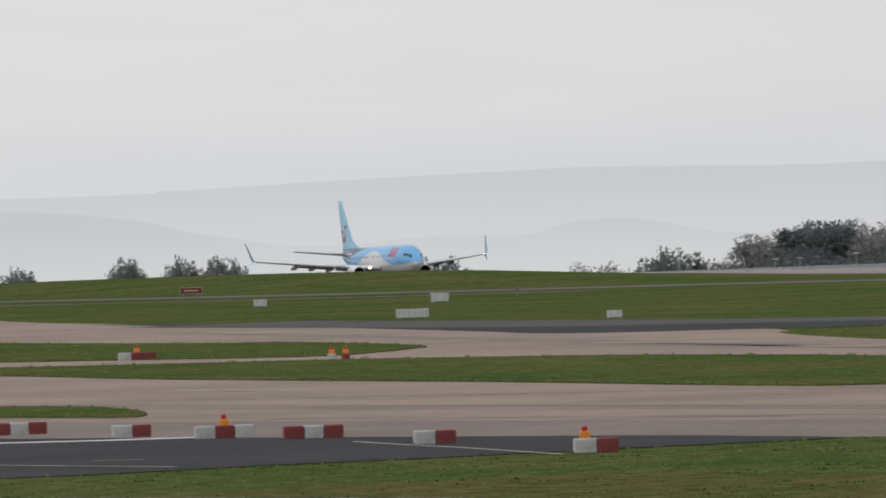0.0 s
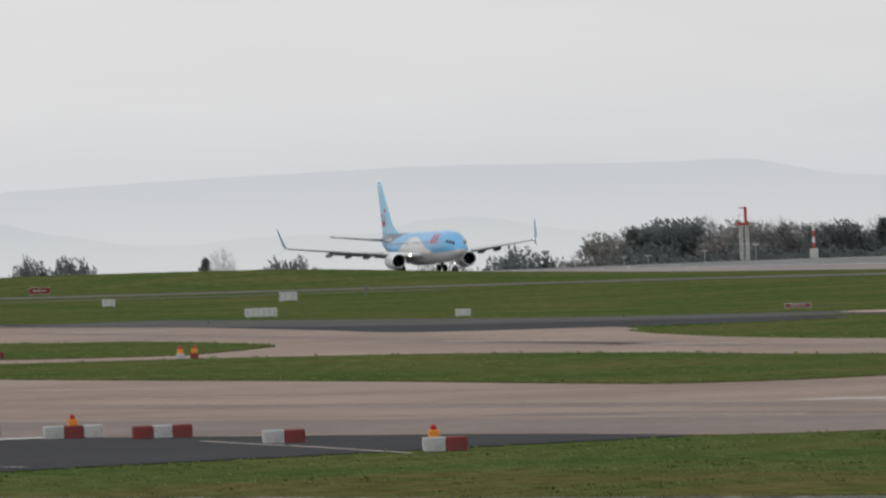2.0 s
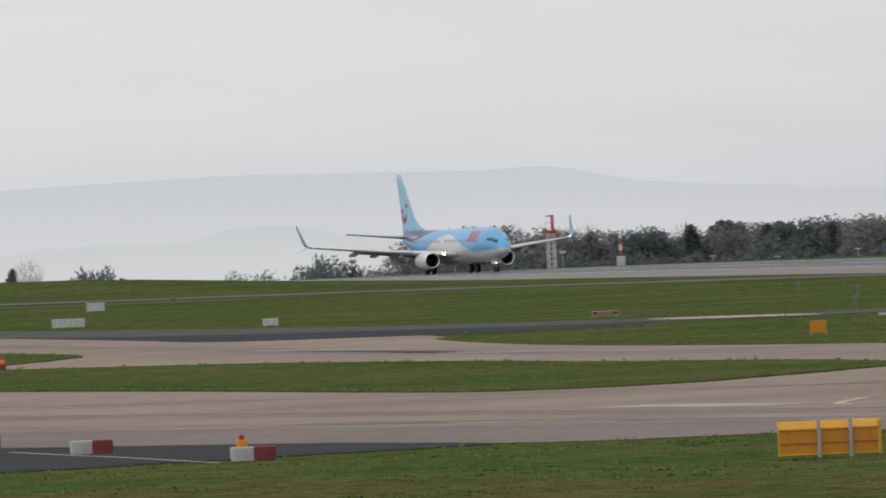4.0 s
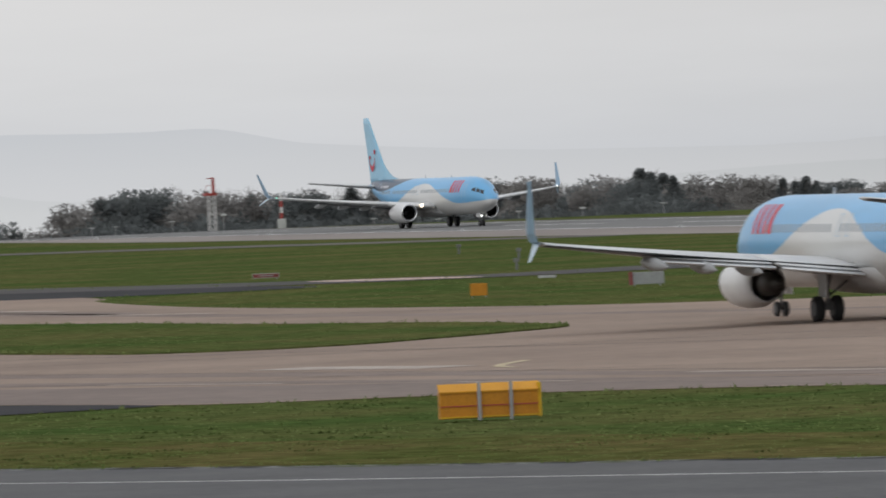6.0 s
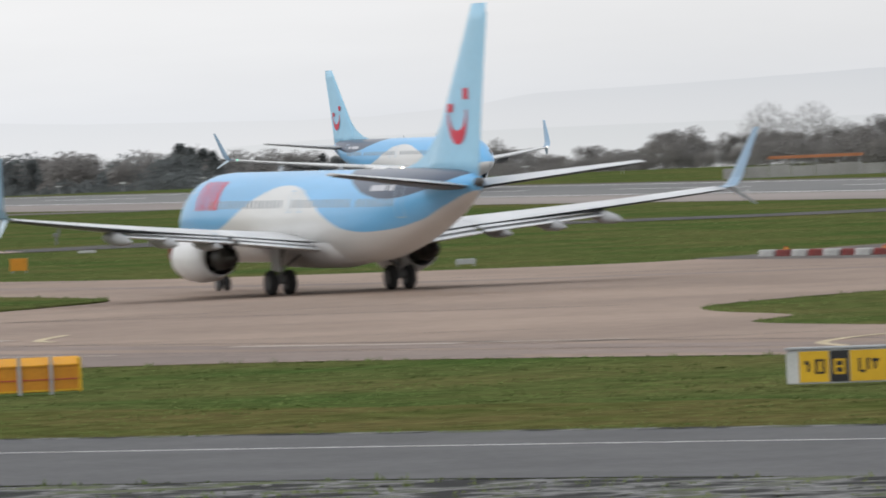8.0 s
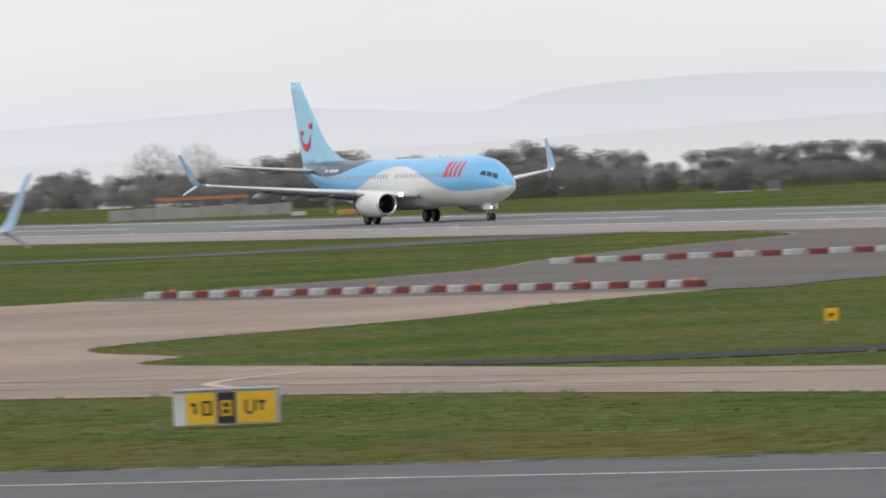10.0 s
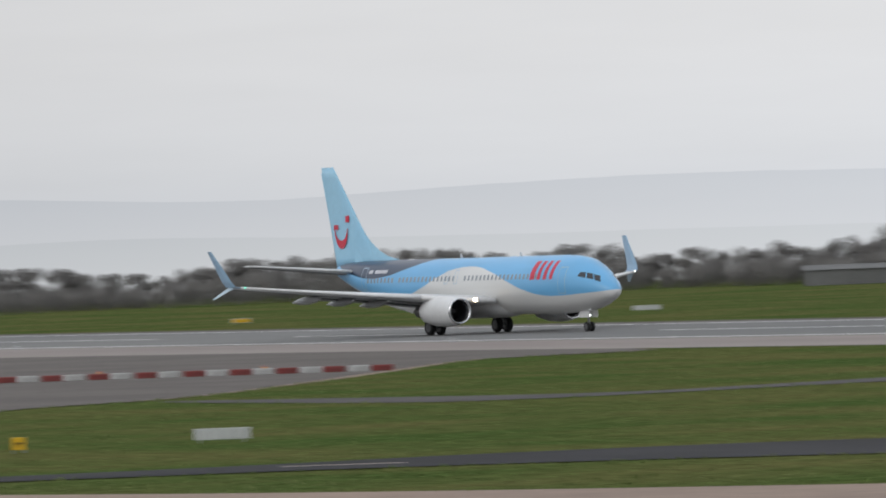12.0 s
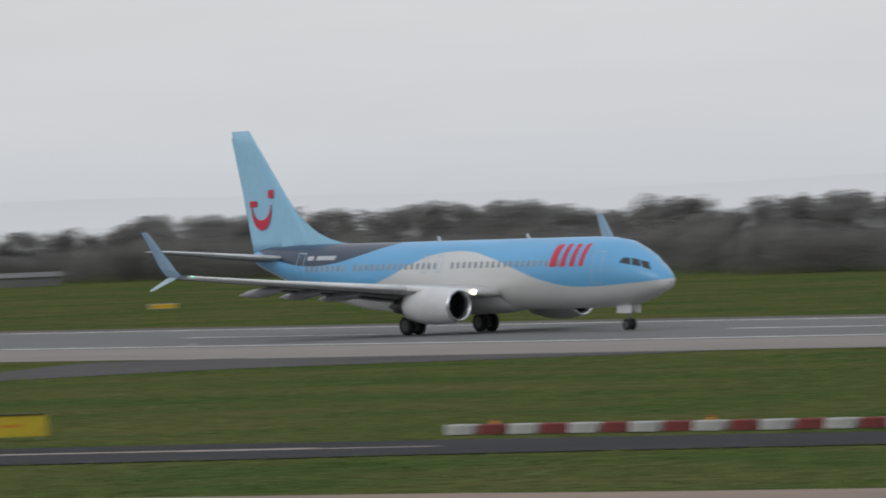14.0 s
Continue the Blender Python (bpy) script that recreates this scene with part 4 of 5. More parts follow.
def airliner(m, label, lights):
    plane = empty("airliner", m, label, "airliner")
    # fuselage
    n = 48
    v = [(-x, w * math.cos(2 * math.pi * i / n), zc + h * math.sin(2 * math.pi * i / n)) for x, zc, w, h in STN for i in range(n)]
    f = [(k * n + (i + 1) % n, k * n + i, (k + 1) * n + i, (k + 1) * n + (i + 1) % n) for k in range(len(STN) - 1) for i in range(n)] + [tuple(range(n)), tuple(range(len(STN) * n - 1, (len(STN) - 1) * n - 1, -1))]
    fus = part("fuselage", (v, f), LIVERY, plane, "white, light blue and navy painted fuselage", smooth=True)
    # belly fairing under the wing
    fair = [(12.6, 0.3, 1.45), (13.6, 1.4, 1.25), (15, 1.95, 1.12), (18, 2.05, 1.08), (21, 2.0, 1.1), (23, 1.6, 1.25), (24.8, 0.4, 1.45)]
    k = 20
    fv = [(-x, w * math.cos(math.pi * i / (k - 1)), 2.3 - (2.3 - zb) * math.sin(math.pi * i / (k - 1))) for x, w, zb in fair for i in range(k)]
    ff = [(a * k + i, a * k + i + 1, (a + 1) * k + i + 1, (a + 1) * k + i) for a in range(len(fair) - 1) for i in range(k - 1)]
    part("belly_fairing", (fv, ff), WING, plane, smooth=True)
    # tail cone, antenna blades
    part("tail_cone", moved(lathe([(-37.95, 0.22), (-38.3, 0.18), (-38.5, 0.06)], 16), Matrix.Translation((0, 0, 4.80))), EXHAUST, plane)
    for x in (12.5, 20.5):
        part("antenna", moved(turned(foil((-x, -x - 0.35, 0, 0), (-x - 0.2, -x - 0.42, 0.32, 0), 0.05, 0.03, 5, 1)), Matrix.Translation((0, 0, 5.46))), WING, plane)
    # fin: main surface and dorsal fairing, navy-based
    fin = part("fin", turned(foil((-31.9, -38.05, 5.0, 0), (-38.1, -39.75, 12.5, 0), 0.62, 0.2, 12, 10)), FIN_BLUE, plane, "light blue tail fin", smooth=True)
    top = [(-28.2, 5.40), (-29.6, 5.56), (-30.8, 5.80), (-31.9, 6.2), (-32.9, 6.75), (-33.7, 7.35), (-34.6, 8.3)]
    dv = [p for i, (x, z) in enumerate(top) for p in ((x, 0.0, z), (x - 0.5, 0.05 + 0.045 * i, 5.15), (x - 0.5, -0.05 - 0.045 * i, 5.15))]
    df = [q for i in range(len(top) - 1) for q in ((3 * i, 3 * i + 1, 3 * i + 4, 3 * i + 3), (3 * i + 2, 3 * i, 3 * i + 3, 3 * i + 5))]
    part("dorsal_fairing", (dv, df), FIN_BLUE, fin)
    part("rudder", turned(foil((-36.5, -38.15, 5.9, 0), (-38.95, -39.8, 12.1, 0), 0.18, 0.08, 8, 4)), FIN_BLUE, fin)
    # tail mark: an arc, a block at its end and a dot, on both faces of the fin
    for s in (-1, 1):
        def at_fin(x, z, s=s):
            x = x if s < 0 else -73.3 - x
            t = (z - 5.0) / 7.5
            le, te = -31.9 - 6.2 * t, -38.05 - 1.7 * t
            c = min(1.0, max(0.0, (x - le) / (te - le)))
            th = 5 * (0.2969 * math.sqrt(c) - 0.126 * c - 0.3516 * c * c + 0.2843 * c ** 3 - 0.1036 * c ** 4)
            return (x, s * (th * (0.62 - 0.42 * t) + 0.03), z)
        arc, cx, cz = [], -37.0, 7.95
        ring = [(math.pi + math.pi * i / 16) for i in range(17)]
        for a in ring:
            g = 0.09 + 0.28 * math.sin(a - math.pi) ** 2
            for rr in (1.0 - g * 0.3, 1.0 + g):
                arc.append(at_fin(cx + 0.95 * rr * math.cos(a), cz + 1.1 * rr * math.sin(a) * (1.0 if rr > 1 else 0.92)))
        part("tail_mark", (arc, [(2 * i, 2 * i + 1, 2 * i + 3, 2 * i + 2) for i in range(16)]), LOGO, fin, "red painted arc")
        for (x0, x1, z0, z1) in ((-38.15, -37.4, 7.86, 8.22), (-36.25, -35.75, 8.4, 8.88)):
            part("tail_mark", ([at_fin(x0, z0), at_fin(x1, z0), at_fin(x1, z1), at_fin(x0, z1)], [(0, 1, 2, 3)]), LOGO, fin, "red painted block")
    # tailplane
    for s in (-1, 1):
        st = foil((-33.6, -37.9, 0.4, 4.66), (-38.35, -39.95, 7.05, 5.40), 0.42, 0.16, 10, 4)
        part("tailplane", st if s > 0 else mirror(st), WING, plane, "grey-white tailplane", smooth=True)
        # second foil just below, its dark colour stands for shade under the tailplane
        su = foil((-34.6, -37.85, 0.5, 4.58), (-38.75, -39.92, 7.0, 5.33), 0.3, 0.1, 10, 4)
        part("tailplane_underside", su if s > 0 else mirror(su), WING_SHADE, plane, "dark grey foil painted as the tailplane's shaded underside", smooth=True)
    # wings
    for s in (-1, 1):
        inner = foil((-13.4, -21.6, 1.2, 2.28), (-16.9, -21.75, 6.0, 2.78), 0.95, 0.62, 12, 4)
        outer = foil((-16.9, -21.75, 6.0, 2.78), (-23.6, -25.1, 16.9, 3.82), 0.62, 0.2, 12, 10, lambda t: 0.1 * t * t)
        pair = merge(inner, outer)
        wing = part("wing", pair if s > 0 else mirror(pair), WING, plane, "grey-white swept wing", smooth=True)
        # second foil just below, its dark colour stands for shade under the wing
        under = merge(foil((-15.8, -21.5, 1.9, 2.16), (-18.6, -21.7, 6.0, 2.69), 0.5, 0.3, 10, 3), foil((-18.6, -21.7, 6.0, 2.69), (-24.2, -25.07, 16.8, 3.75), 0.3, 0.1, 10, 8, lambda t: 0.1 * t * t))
        part("wing_underside", under if s > 0 else mirror(under), WING_SHADE, wing, "dark grey foil painted as the wing's shaded underside", smooth=True)
        lep = foil((-13.3, -14.2, 1.9, 2.33), (-16.85, -17.4, 6.0, 2.79), 0.5, 0.34, 8, 2)
        leo = foil((-16.85, -17.4, 6.0, 2.79), (-23.52, -23.9, 16.9, 3.98), 0.34, 0.14, 8, 8, lambda t: -0.1 * t * (1 - t))
        part("slat", merge(lep, leo) if s > 0 else mirror(merge(lep, leo)), LE_METAL, wing, "bright bare-metal leading edge", smooth=True)
        # flap panels, with dark strips between them that paint the shade of the gaps
        for name, mat, lab, dx, dz, ch in (("flap_gap", WING_SHADE, "dark strip painted as the shaded gap before the flap", 0.0, 0.02, 0.55), ("flap", WING, "", -0.45, -0.06, 0.85), ("flap_gap", WING_SHADE, "dark strip painted as the shaded gap between flap panels", -1.05, -0.17, 0.5), ("aft_flap", WING, "narrow aft flap panel", -1.4, -0.24, 0.6)):
            fl = merge(foil((-21.2 + dx, -21.2 + dx - ch, 2.0, 2.22 + dz), (-21.3 + dx, -21.3 + dx - ch, 5.7, 2.65 + dz), 0.22, 0.18, 8, 2),
                       foil((-21.3 + dx * 0.9, -21.3 + dx * 0.9 - ch * 0.9, 6.0, 2.69 + dz), (-22.35 + dx * 0.7, -22.35 + dx * 0.7 - ch * 0.75, 11.7, 3.22 + dz), 0.18, 0.12, 8, 4))
            part(name, fl if s > 0 else mirror(fl), mat, wing, lab, smooth=True)
        for y, x, z in ((6.9, -19.9, 2.78), (9.2, -20.7, 2.98), (11.6, -21.5, 3.2)):
            tr = moved(lathe([(0.0, 0.03), (-0.6, 0.22), (-1.7, 0.31), (-3.0, 0.22), (-4.0, 0.03)], 12), Matrix.Translation((x, s * y, z - 0.2)) @ Matrix.Rotation(radians(-4), 4, "Y"))
            part("flap_fairing", tr, FAIRING, wing, smooth=True)
        # winglet: blended upper blade and a lower blade
        up, lo, rows = [], [], 9
        for j in range(rows):
            t = j / (rows - 1)
            bend = min(1.0, t / 0.25)
            y = 16.9 + 0.55 * math.sin(bend * 1.4) + 0.42 * max(0.0, t - 0.25) / 0.75
            z = 3.98 + 0.30 * (1 - math.cos(bend * 1.3)) * 1.3 + 2.38 * max(0.0, t - 0.2) / 0.8
            le, te = -23.6 - 2.55 * t ** 1.1, -25.1 - 1.6 * t
            for c, h in ((0, 0), (0.3, 1), (1, 0), (0.3, -1)):
                nrm = Vector((0, math.cos(bend * 1.35), math.sin(bend * 1.35)))
                up.append((le + (te - le) * c, y - h * 0.06 * nrm.z, z + h * 0.06 * nrm.y))
        for j in range(5):
            t = j / 4
            le, te = -24.1 - 1.7 * t, -25.15 - 1.0 * t
            for c, h in ((0, 0), (0.3, 1), (1, 0), (0.3, -1)):
                lo.append((le + (te - le) * c, 17.15 + 0.72 * t - h * 0.03, 4.00 - 0.78 * t + h * 0.04))
        fu = [(j * 4 + i, j * 4 + (i + 1) % 4, j * 4 + 4 + (i + 1) % 4, j * 4 + 4 + i) for j in range(rows - 1) for i in range(4)] + [tuple(range(rows * 4 - 4, rows * 4))]
        wl = (up, fu)
        winglet = part("winglet", wl if s > 0 else mirror(wl), WINGLET, wing, "grey-blue winglet blade")
        wl2 = (lo, fu[:16] + [(16, 17, 18, 19)])
        part("lower_winglet", wl2 if s > 0 else mirror(wl2), WINGLET_LOW, wing, "pale lower winglet blade")
        if lights:
            part("tip_light", moved(lathe([(0.0, 0.02), (-0.05, 0.07), (-0.14, 0.07), (-0.18, 0.02)], 10), Matrix.Translation((-23.4, s * 16.75, 3.98))), LAMP_G if s < 0 else LAMP_S, wing, "lit wing tip lamp")
            part("landing_light", moved(lathe([(0.0, 0.05), (-0.02, 0.15), (-0.1, 0.15), (-0.14, 0.02)], 14), Matrix.Translation((-14.2, s * 3.05, 2.48))), LAMP, wing, "bright lit landing lamp")
        # engine
        c = Matrix.Translation((-0.9, s * 4.83, 1.74)) @ Matrix.Diagonal((1.0, 0.95, 0.95, 1))
        eng = part("engine", moved(lathe([(-12.75, 0.98), (-13.3, 1.10), (-14.3, 1.17), (-15.6, 1.12), (-16.4, 0.96), (-16.9, 0.86), (-16.9, 0.80), (-16.2, 0.85)], 36, False), c), NACELLE, plane, "white engine nacelle", smooth=True)
        part("inlet_lip", moved(lathe([(-13.05, 0.80), (-12.75, 0.83), (-12.58, 0.90), (-12.62, 0.97), (-12.78, 1.0)], 36, False), c), LIP, eng, "polished metal inlet lip", smooth=True)
        part("inlet_duct", moved(lathe([(-13.0, 0.80), (-13.5, 0.78), (-13.9, 0.78)], 36, False), c), FAN, eng)
        blades = []
        for i in range(24):
            a, b2 = 2 * math.pi * i / 24, 2 * math.pi * (i + 0.8) / 24
            blades.append(([(-13.7, 0.2 * math.cos(a), 0.2 * math.sin(a)), (-13.6, 0.78 * math.cos(a), 0.78 * math.sin(a)), (-13.85, 0.78 * math.cos(b2), 0.78 * math.sin(b2)), (-13.8, 0.2 * math.cos(b2), 0.2 * math.sin(b2))], [(0, 1, 2, 3)]))
        blades.append(lathe([(-13.92, 0.78), (-13.93, 0.02)], 24, False))
        part("fan", moved(merge(*blades), c), FAN, eng, "dark fan blades")
        part("spinner", moved(lathe([(-13.3, 0.01), (-13.5, 0.14), (-13.75, 0.22)], 16), c), HUB, eng)
        part("exhaust_nozzle", moved(lathe([(-16.6, 0.62), (-17.4, 0.55), (-18.2, 0.42), (-18.2, 0.36), (-18.6, 0.2), (-19.0, 0.03)], 24), c), EXHAUST, eng, "dark metal exhaust nozzle", smooth=True)
        py = box(-18.2, -15.0, -0.16, 0.16, 0, 0.34, 0.05)
        part("pylon", moved(py, Matrix.Translation((0, s * 4.83, 2.34))), WING, eng)
        # main gear
        gear = part("main_gear", merge(tube((-20.1, s * 2.86, 0.57), (-20.0, s * 2.75, 2.4), 0.11), tube((-20.1, s * 2.45, 0.57), (-20.1, s * 3.27, 0.57), 0.08), tube((-20.1, s * 2.8, 1.1), (-19.7, s * 1.4, 2.0), 0.06), tube((-20.0, s * 2.82, 1.3), (-20.7, s * 2.8, 2.1), 0.05)), STRUT, plane, "grey main landing gear leg")
        part("gear_door", box(-20.6, -19.4, s * 3.0 - 0.02, s * 3.0 + 0.02, 1.05, 2.1), WING, gear)
        for dy in (-0.43, 0.43):
            wheel(gear, "wheel", 0.565, 0.40, pose(-20.1, s * 2.86 + dy, 0.565))
        # cabin windows, doors, cockpit glazing
        for i in range(46):
            x = 7.6 + 0.525 * i
            if i in (20, 21) or 26.6 < x < 27.4:
                continue
            q = [(x - 0.12, 3.86), (x + 0.12, 3.86), (x + 0.12, 4.22), (x - 0.12, 4.22)]
            if 6.8 < x < 24.8:
                if i == 0 or (s, "w") not in WINDOW:
                    WINDOW[(s, "w")] = mesh_of("window", *decal([(p[0] - x + 12, p[1]) for p in q], s, 0.01, 1, 3), CABIN_W)
                share("window", WINDOW[(s, "w")], plane, pose(12 - x, 0, 0))
            else:
                part("window", decal(q, s, 0.01, 1, 3), CABIN_W, plane)
        for x0, x1, z0, z1 in ((4.4, 5.25, 2.75, 4.65), (31.6, 32.35, 3.35, 5.0), (18.55, 19.05, 3.65, 4.65), (19.85, 20.35, 3.65, 4.65)):
            t_ = 0.05
            fr = merge(decal([(x0, z0), (x0 + t_, z0), (x0 + t_, z1), (x0, z1)], s, 0.014, 1, 8), decal([(x1 - t_, z0), (x1, z0), (x1, z1), (x1 - t_, z1)], s, 0.014, 1, 8), decal([(x0, z0), (x1, z0), (x1, z0 + t_), (x0, z0 + t_)], s, 0.014, 4, 1),
                       decal([(x0, z1 - t_), (x1, z1 - t_), (x1, z1), (x0, z1)], s, 0.014, 4, 1))
            part("door_frame", fr, DOOR_LINE, plane, "thin pale outline of a cabin door")
        for q in ([(1.26, 3.50), (1.72, 3.66), (2.02, 4.06), (1.62, 3.94)], [(1.80, 3.70), (2.34, 3.80), (2.52, 4.20), (2.10, 4.10)], [(2.44, 3.82), (3.2, 3.96), (3.02, 4.24), (2.62, 4.22)]):
            part("cockpit_window", decal(q, s, 0.012, 4, 4), GLASS_D, plane, "dark cockpit window pane")
        # red mark on the forward fuselage as plain slanted shapes, grey bars on the tail
        for x0, w in ((8.9, 0.6), (7.95, 0.42), (7.15, 0.42), (6.35, 0.38)):
            q = [(x0, 3.8), (x0 - w, 3.8), (x0 - w - 0.14, 5.1), (x0 - 0.14, 5.1)]
            part("side_mark", decal(q, s, 0.016, 2, 8), LOGO, plane, "red painted slanted block")
        for x0, x1 in ((28.6, 30.4), (30.7, 31.3)):
            part("tail_lettering", decal([(x0, 4.55), (x1, 4.55), (x1, 4.80), (x0, 4.80)], s, 0.016, 4, 2), PLATE, plane, "pale bar of small lettering")
    # nose gear
    ng = part("nose_gear", merge(tube((-4.1, 0, 0.35), (-4.25, 0, 1.7), 0.075), tube((-4.1, -0.28, 0.35), (-4.1, 0.28, 0.35), 0.05), tube((-4.15, 0, 0.9), (-5.2, 0, 1.5), 0.045)), STRUT, plane, "grey nose landing gear leg")
    for s in (-1, 1):
        wheel(ng, "wheel", 0.345, 0.2, pose(-4.1, s * 0.2, 0.345))
        part("gear_door", box(-4.75, -3.5, s * 0.36 - 0.015, s * 0.36 + 0.015, 1.0, 1.5), NACELLE, ng, "white nose gear door")
    if lights:
        part("taxi_light", moved(lathe([(0.0, 0.02), (-0.02, 0.1), (-0.1, 0.1)], 12), Matrix.Translation((-4.0, 0, 1.15))), LAMP_S, ng, "lit lamp on the nose gear")
    return plane


WINDOW = {}
runner = airliner(pose(-1243, RW, 0), "light blue and white jet airliner rolling along the runway, lamps lit", True)
taxier = airliner(pose(-349, 160, 0), "light blue and white jet airliner taxiing over concrete", False)


# ---- airfield things ----
def facing(x, y, turn=0.0, z=None):
    """A pose on the ground at x, y whose own -y side looks back along the line from the stand."""
    return pose(x, y, (gz(x, y) + 0.02) if z is None else z, 0, 0, math.degrees(math.atan2(-x, y)) + turn)


BLOCKS = {}


def barrier_block(m, colour, group, scale=1.0, label=None):
    if (colour, scale) not in BLOCKS:
        mat = RED if colour == "red" else WHITE
        ob = empty("barrier_block", m, label or "weathered %s plastic barrier block" % colour, "barrier", group)
        w, d, h = 0.72 * scale, 0.5, (0.46 if scale == 1.0 else 0.33)
        part("body", merge(box(-w / 2, w / 2, -d / 2, d / 2, 0.05, h, 0.04)), mat, ob)
        part("foot", box(-w / 2 + 0.03, w / 2 - 0.03, -d / 2 - 0.03, d / 2 + 0.03, 0.0, 0.08, 0.01), mat, ob)
        BLOCKS[(colour, scale)] = ob
        return ob
    ob = copy_thing(BLOCKS[(colour, scale)], m)
    return tagged(ob, "", "", group)


LAMPS = []


def hazard_lamp(m):
    if LAMPS:
        return copy_thing(LAMPS[0], m)
    ob = empty("hazard_lamp", m, "orange hazard lamp with a red lens on a barrier block", "lamp", "hazard lamps")
    part("case", box(-0.17, 0.17, -0.12, 0.12, 0, 0.24, 0.03), ORANGE, ob)
    part("lens", moved(lathe([(0.0, 0.09), (0.1, 0.1), (0.16, 0.07), (0.18, 0.02)], 12), Matrix.Translation((0, 0, 0.24)) @ Matrix.Rotation(radians(-90), 4, "Y")), RED_LENS, ob, "red domed lens")
    LAMPS.append(ob)
    return ob


def run_of_blocks(x, y, colours, lamp=None, turn=8):
    m = facing(x, y, turn)
    n = len(colours)
    for i, c in enumerate(colours):
        p = m @ Matrix.Translation(((i - (n - 1) / 2) * 0.71, 0.04 * math.sin(i * 5 + x), 0))
        barrier_block(p, "red" if c == "r" else "white", "blocks on the stand")
        if lamp == i:
            hazard_lamp(p @ Matrix.Translation((0, 0, 0.455)))


run_of_blocks(-341, 82, "rwr")
run_of_blocks(-329.5, 83.5, "wr")
run_of_blocks(-322.6, 85.2, "wrw", 1)
run_of_blocks(-317, 87, "rwr")
run_of_blocks(-302.5, 87.3, "wr")
run_of_blocks(-283.5, 87.2, "wr", 0)
run_of_blocks(-519, 132, "wrr", 1)
for dx, dy, colour in ((-0.16, -0.36, "white"), (0.16, 0.36, "red")):
    p = facing(-493.3 + dx, 137.0 + dy)
    barrier_block(p, colour, "blocks on the lane", 0.65)
    hazard_lamp(p @ Matrix.Translation((0, 0, 0.325)))


def barrier_row(a, b, pitch, group, lamps):
    (x0, y0), (x1, y1) = a, b
    length = math.hypot(x1 - x0, y1 - y0)
    n = int(length / pitch)
    ang = math.degrees(math.atan2(y1 - y0, x1 - x0))
    for i in range(n):
        t = (i + 0.5) / n
        x, y = x0 + (x1 - x0) * t + 0.08 * math.sin(i * 7), y0 + (y1 - y0) * t + 0.08 * math.sin(i * 3)
        p = pose(x, y, gz(x, y) + 0.03, 0, 0, ang + 4 * math.sin(i * 11))
        barrier_block(p, "red" if i % 2 else "white", group, round(pitch / 0.78, 2))
        if i % lamps == 1:
            hazard_lamp(p @ Matrix.Translation((0, 0, 0.33))).scale = (0.55, 0.55, 0.4)


barrier_row((-420, 198), (-376.3, 206), 1.35, "blocks across the runway exit", 6)
barrier_row((-462, 243), (-437.5, 271.5), 1.3, "blocks along the runway exit edge", 7)
barrier_row((-229, 197), (-196, 203), 1.25, "blocks beside the dark strip", 7)


def board_sign(name, m, w, h, face, label, legs=2, d=0.25, z0=0.12, frame_mat=GALV, category="sign", back=None):
    ob = empty(name, m, label, category)
    part("case", box(-w / 2, w / 2, -d / 2, d / 2, z0, z0 + h, 0.015), back or frame_mat, ob)
    part("panel", ([(-w / 2 + 0.03, -d / 2 - 0.006, z0 + 0.03), (w / 2 - 0.03, -d / 2 - 0.006, z0 + 0.03), (w / 2 - 0.03, -d / 2 - 0.006, z0 + h - 0.03), (-w / 2 + 0.03, -d / 2 - 0.006, z0 + h - 0.03)], [(0, 1, 2, 3)]), face, ob)
    for i in range(legs):
        x = (-0.4 + 0.8 * i / max(1, legs - 1)) * w
        part("leg", box(x - 0.03, x + 0.03, -0.03, 0.03, 0, z0 + 0.01), GALV, ob)
    return ob


def bars(ob, rects, mat, y, label):
    for x0, x1, z0, z1 in rects:
        part("legend_bar", box(x0, x1, y - 0.004, y + 0.004, z0, z1), mat, ob, label)


# direction sign of three lit panels
s1 = empty("taxiway_sign", facing(-225.85, 108.7, -14), "yellow and black taxiway direction sign in a grey metal case", "sign")
part("case", box(-1.45, 1.45, -0.17, 0.17, 0.06, 1.0, 0.02), GALV, s1, "grey metal case")
part("end_plate", box(-1.46, -1.12, -0.19, -0.175, 0.08, 0.9), SIGN_W, s1, "pale grey end plate")
part("visor", box(-1.48, 1.48, -0.24, 0.2, 1.0, 1.05, 0.01), GALV, s1)
for x0, x1, mat in ((-1.1, -0.27, SIGN_Y), (-0.23, 0.28, SIGN_B), (0.32, 1.4, SIGN_Y)):
    part("panel", box(x0, x1, -0.2, -0.175, 0.1, 0.94), mat, s1)
bars(s1, [(-0.96, -0.82, 0.58, 0.68), (-0.88, -0.8, 0.38, 0.62), (-0.66, -0.58, 0.32, 0.72), (-0.46, -0.38, 0.32, 0.72), (-0.66, -0.38, 0.32, 0.38), (-0.66, -0.38, 0.66, 0.72), (0.55, 0.62, 0.36, 0.72), (0.62, 0.74, 0.32, 0.4), (0.78, 0.86, 0.40, 0.72), (0.92, 1.14, 0.62, 0.7), (0.98, 1.06, 0.42, 0.62)], SIGN_B, -0.205, "black legend bar")
bars(s1, [(-0.14, -0.07, 0.3, 0.72), (0.12, 0.19, 0.3, 0.72), (-0.14, 0.19, 0.66, 0.72), (-0.14, 0.19, 0.48, 0.54), (-0.14, 0.19, 0.3, 0.36)], SIGN_Y, -0.205, "yellow legend bar")

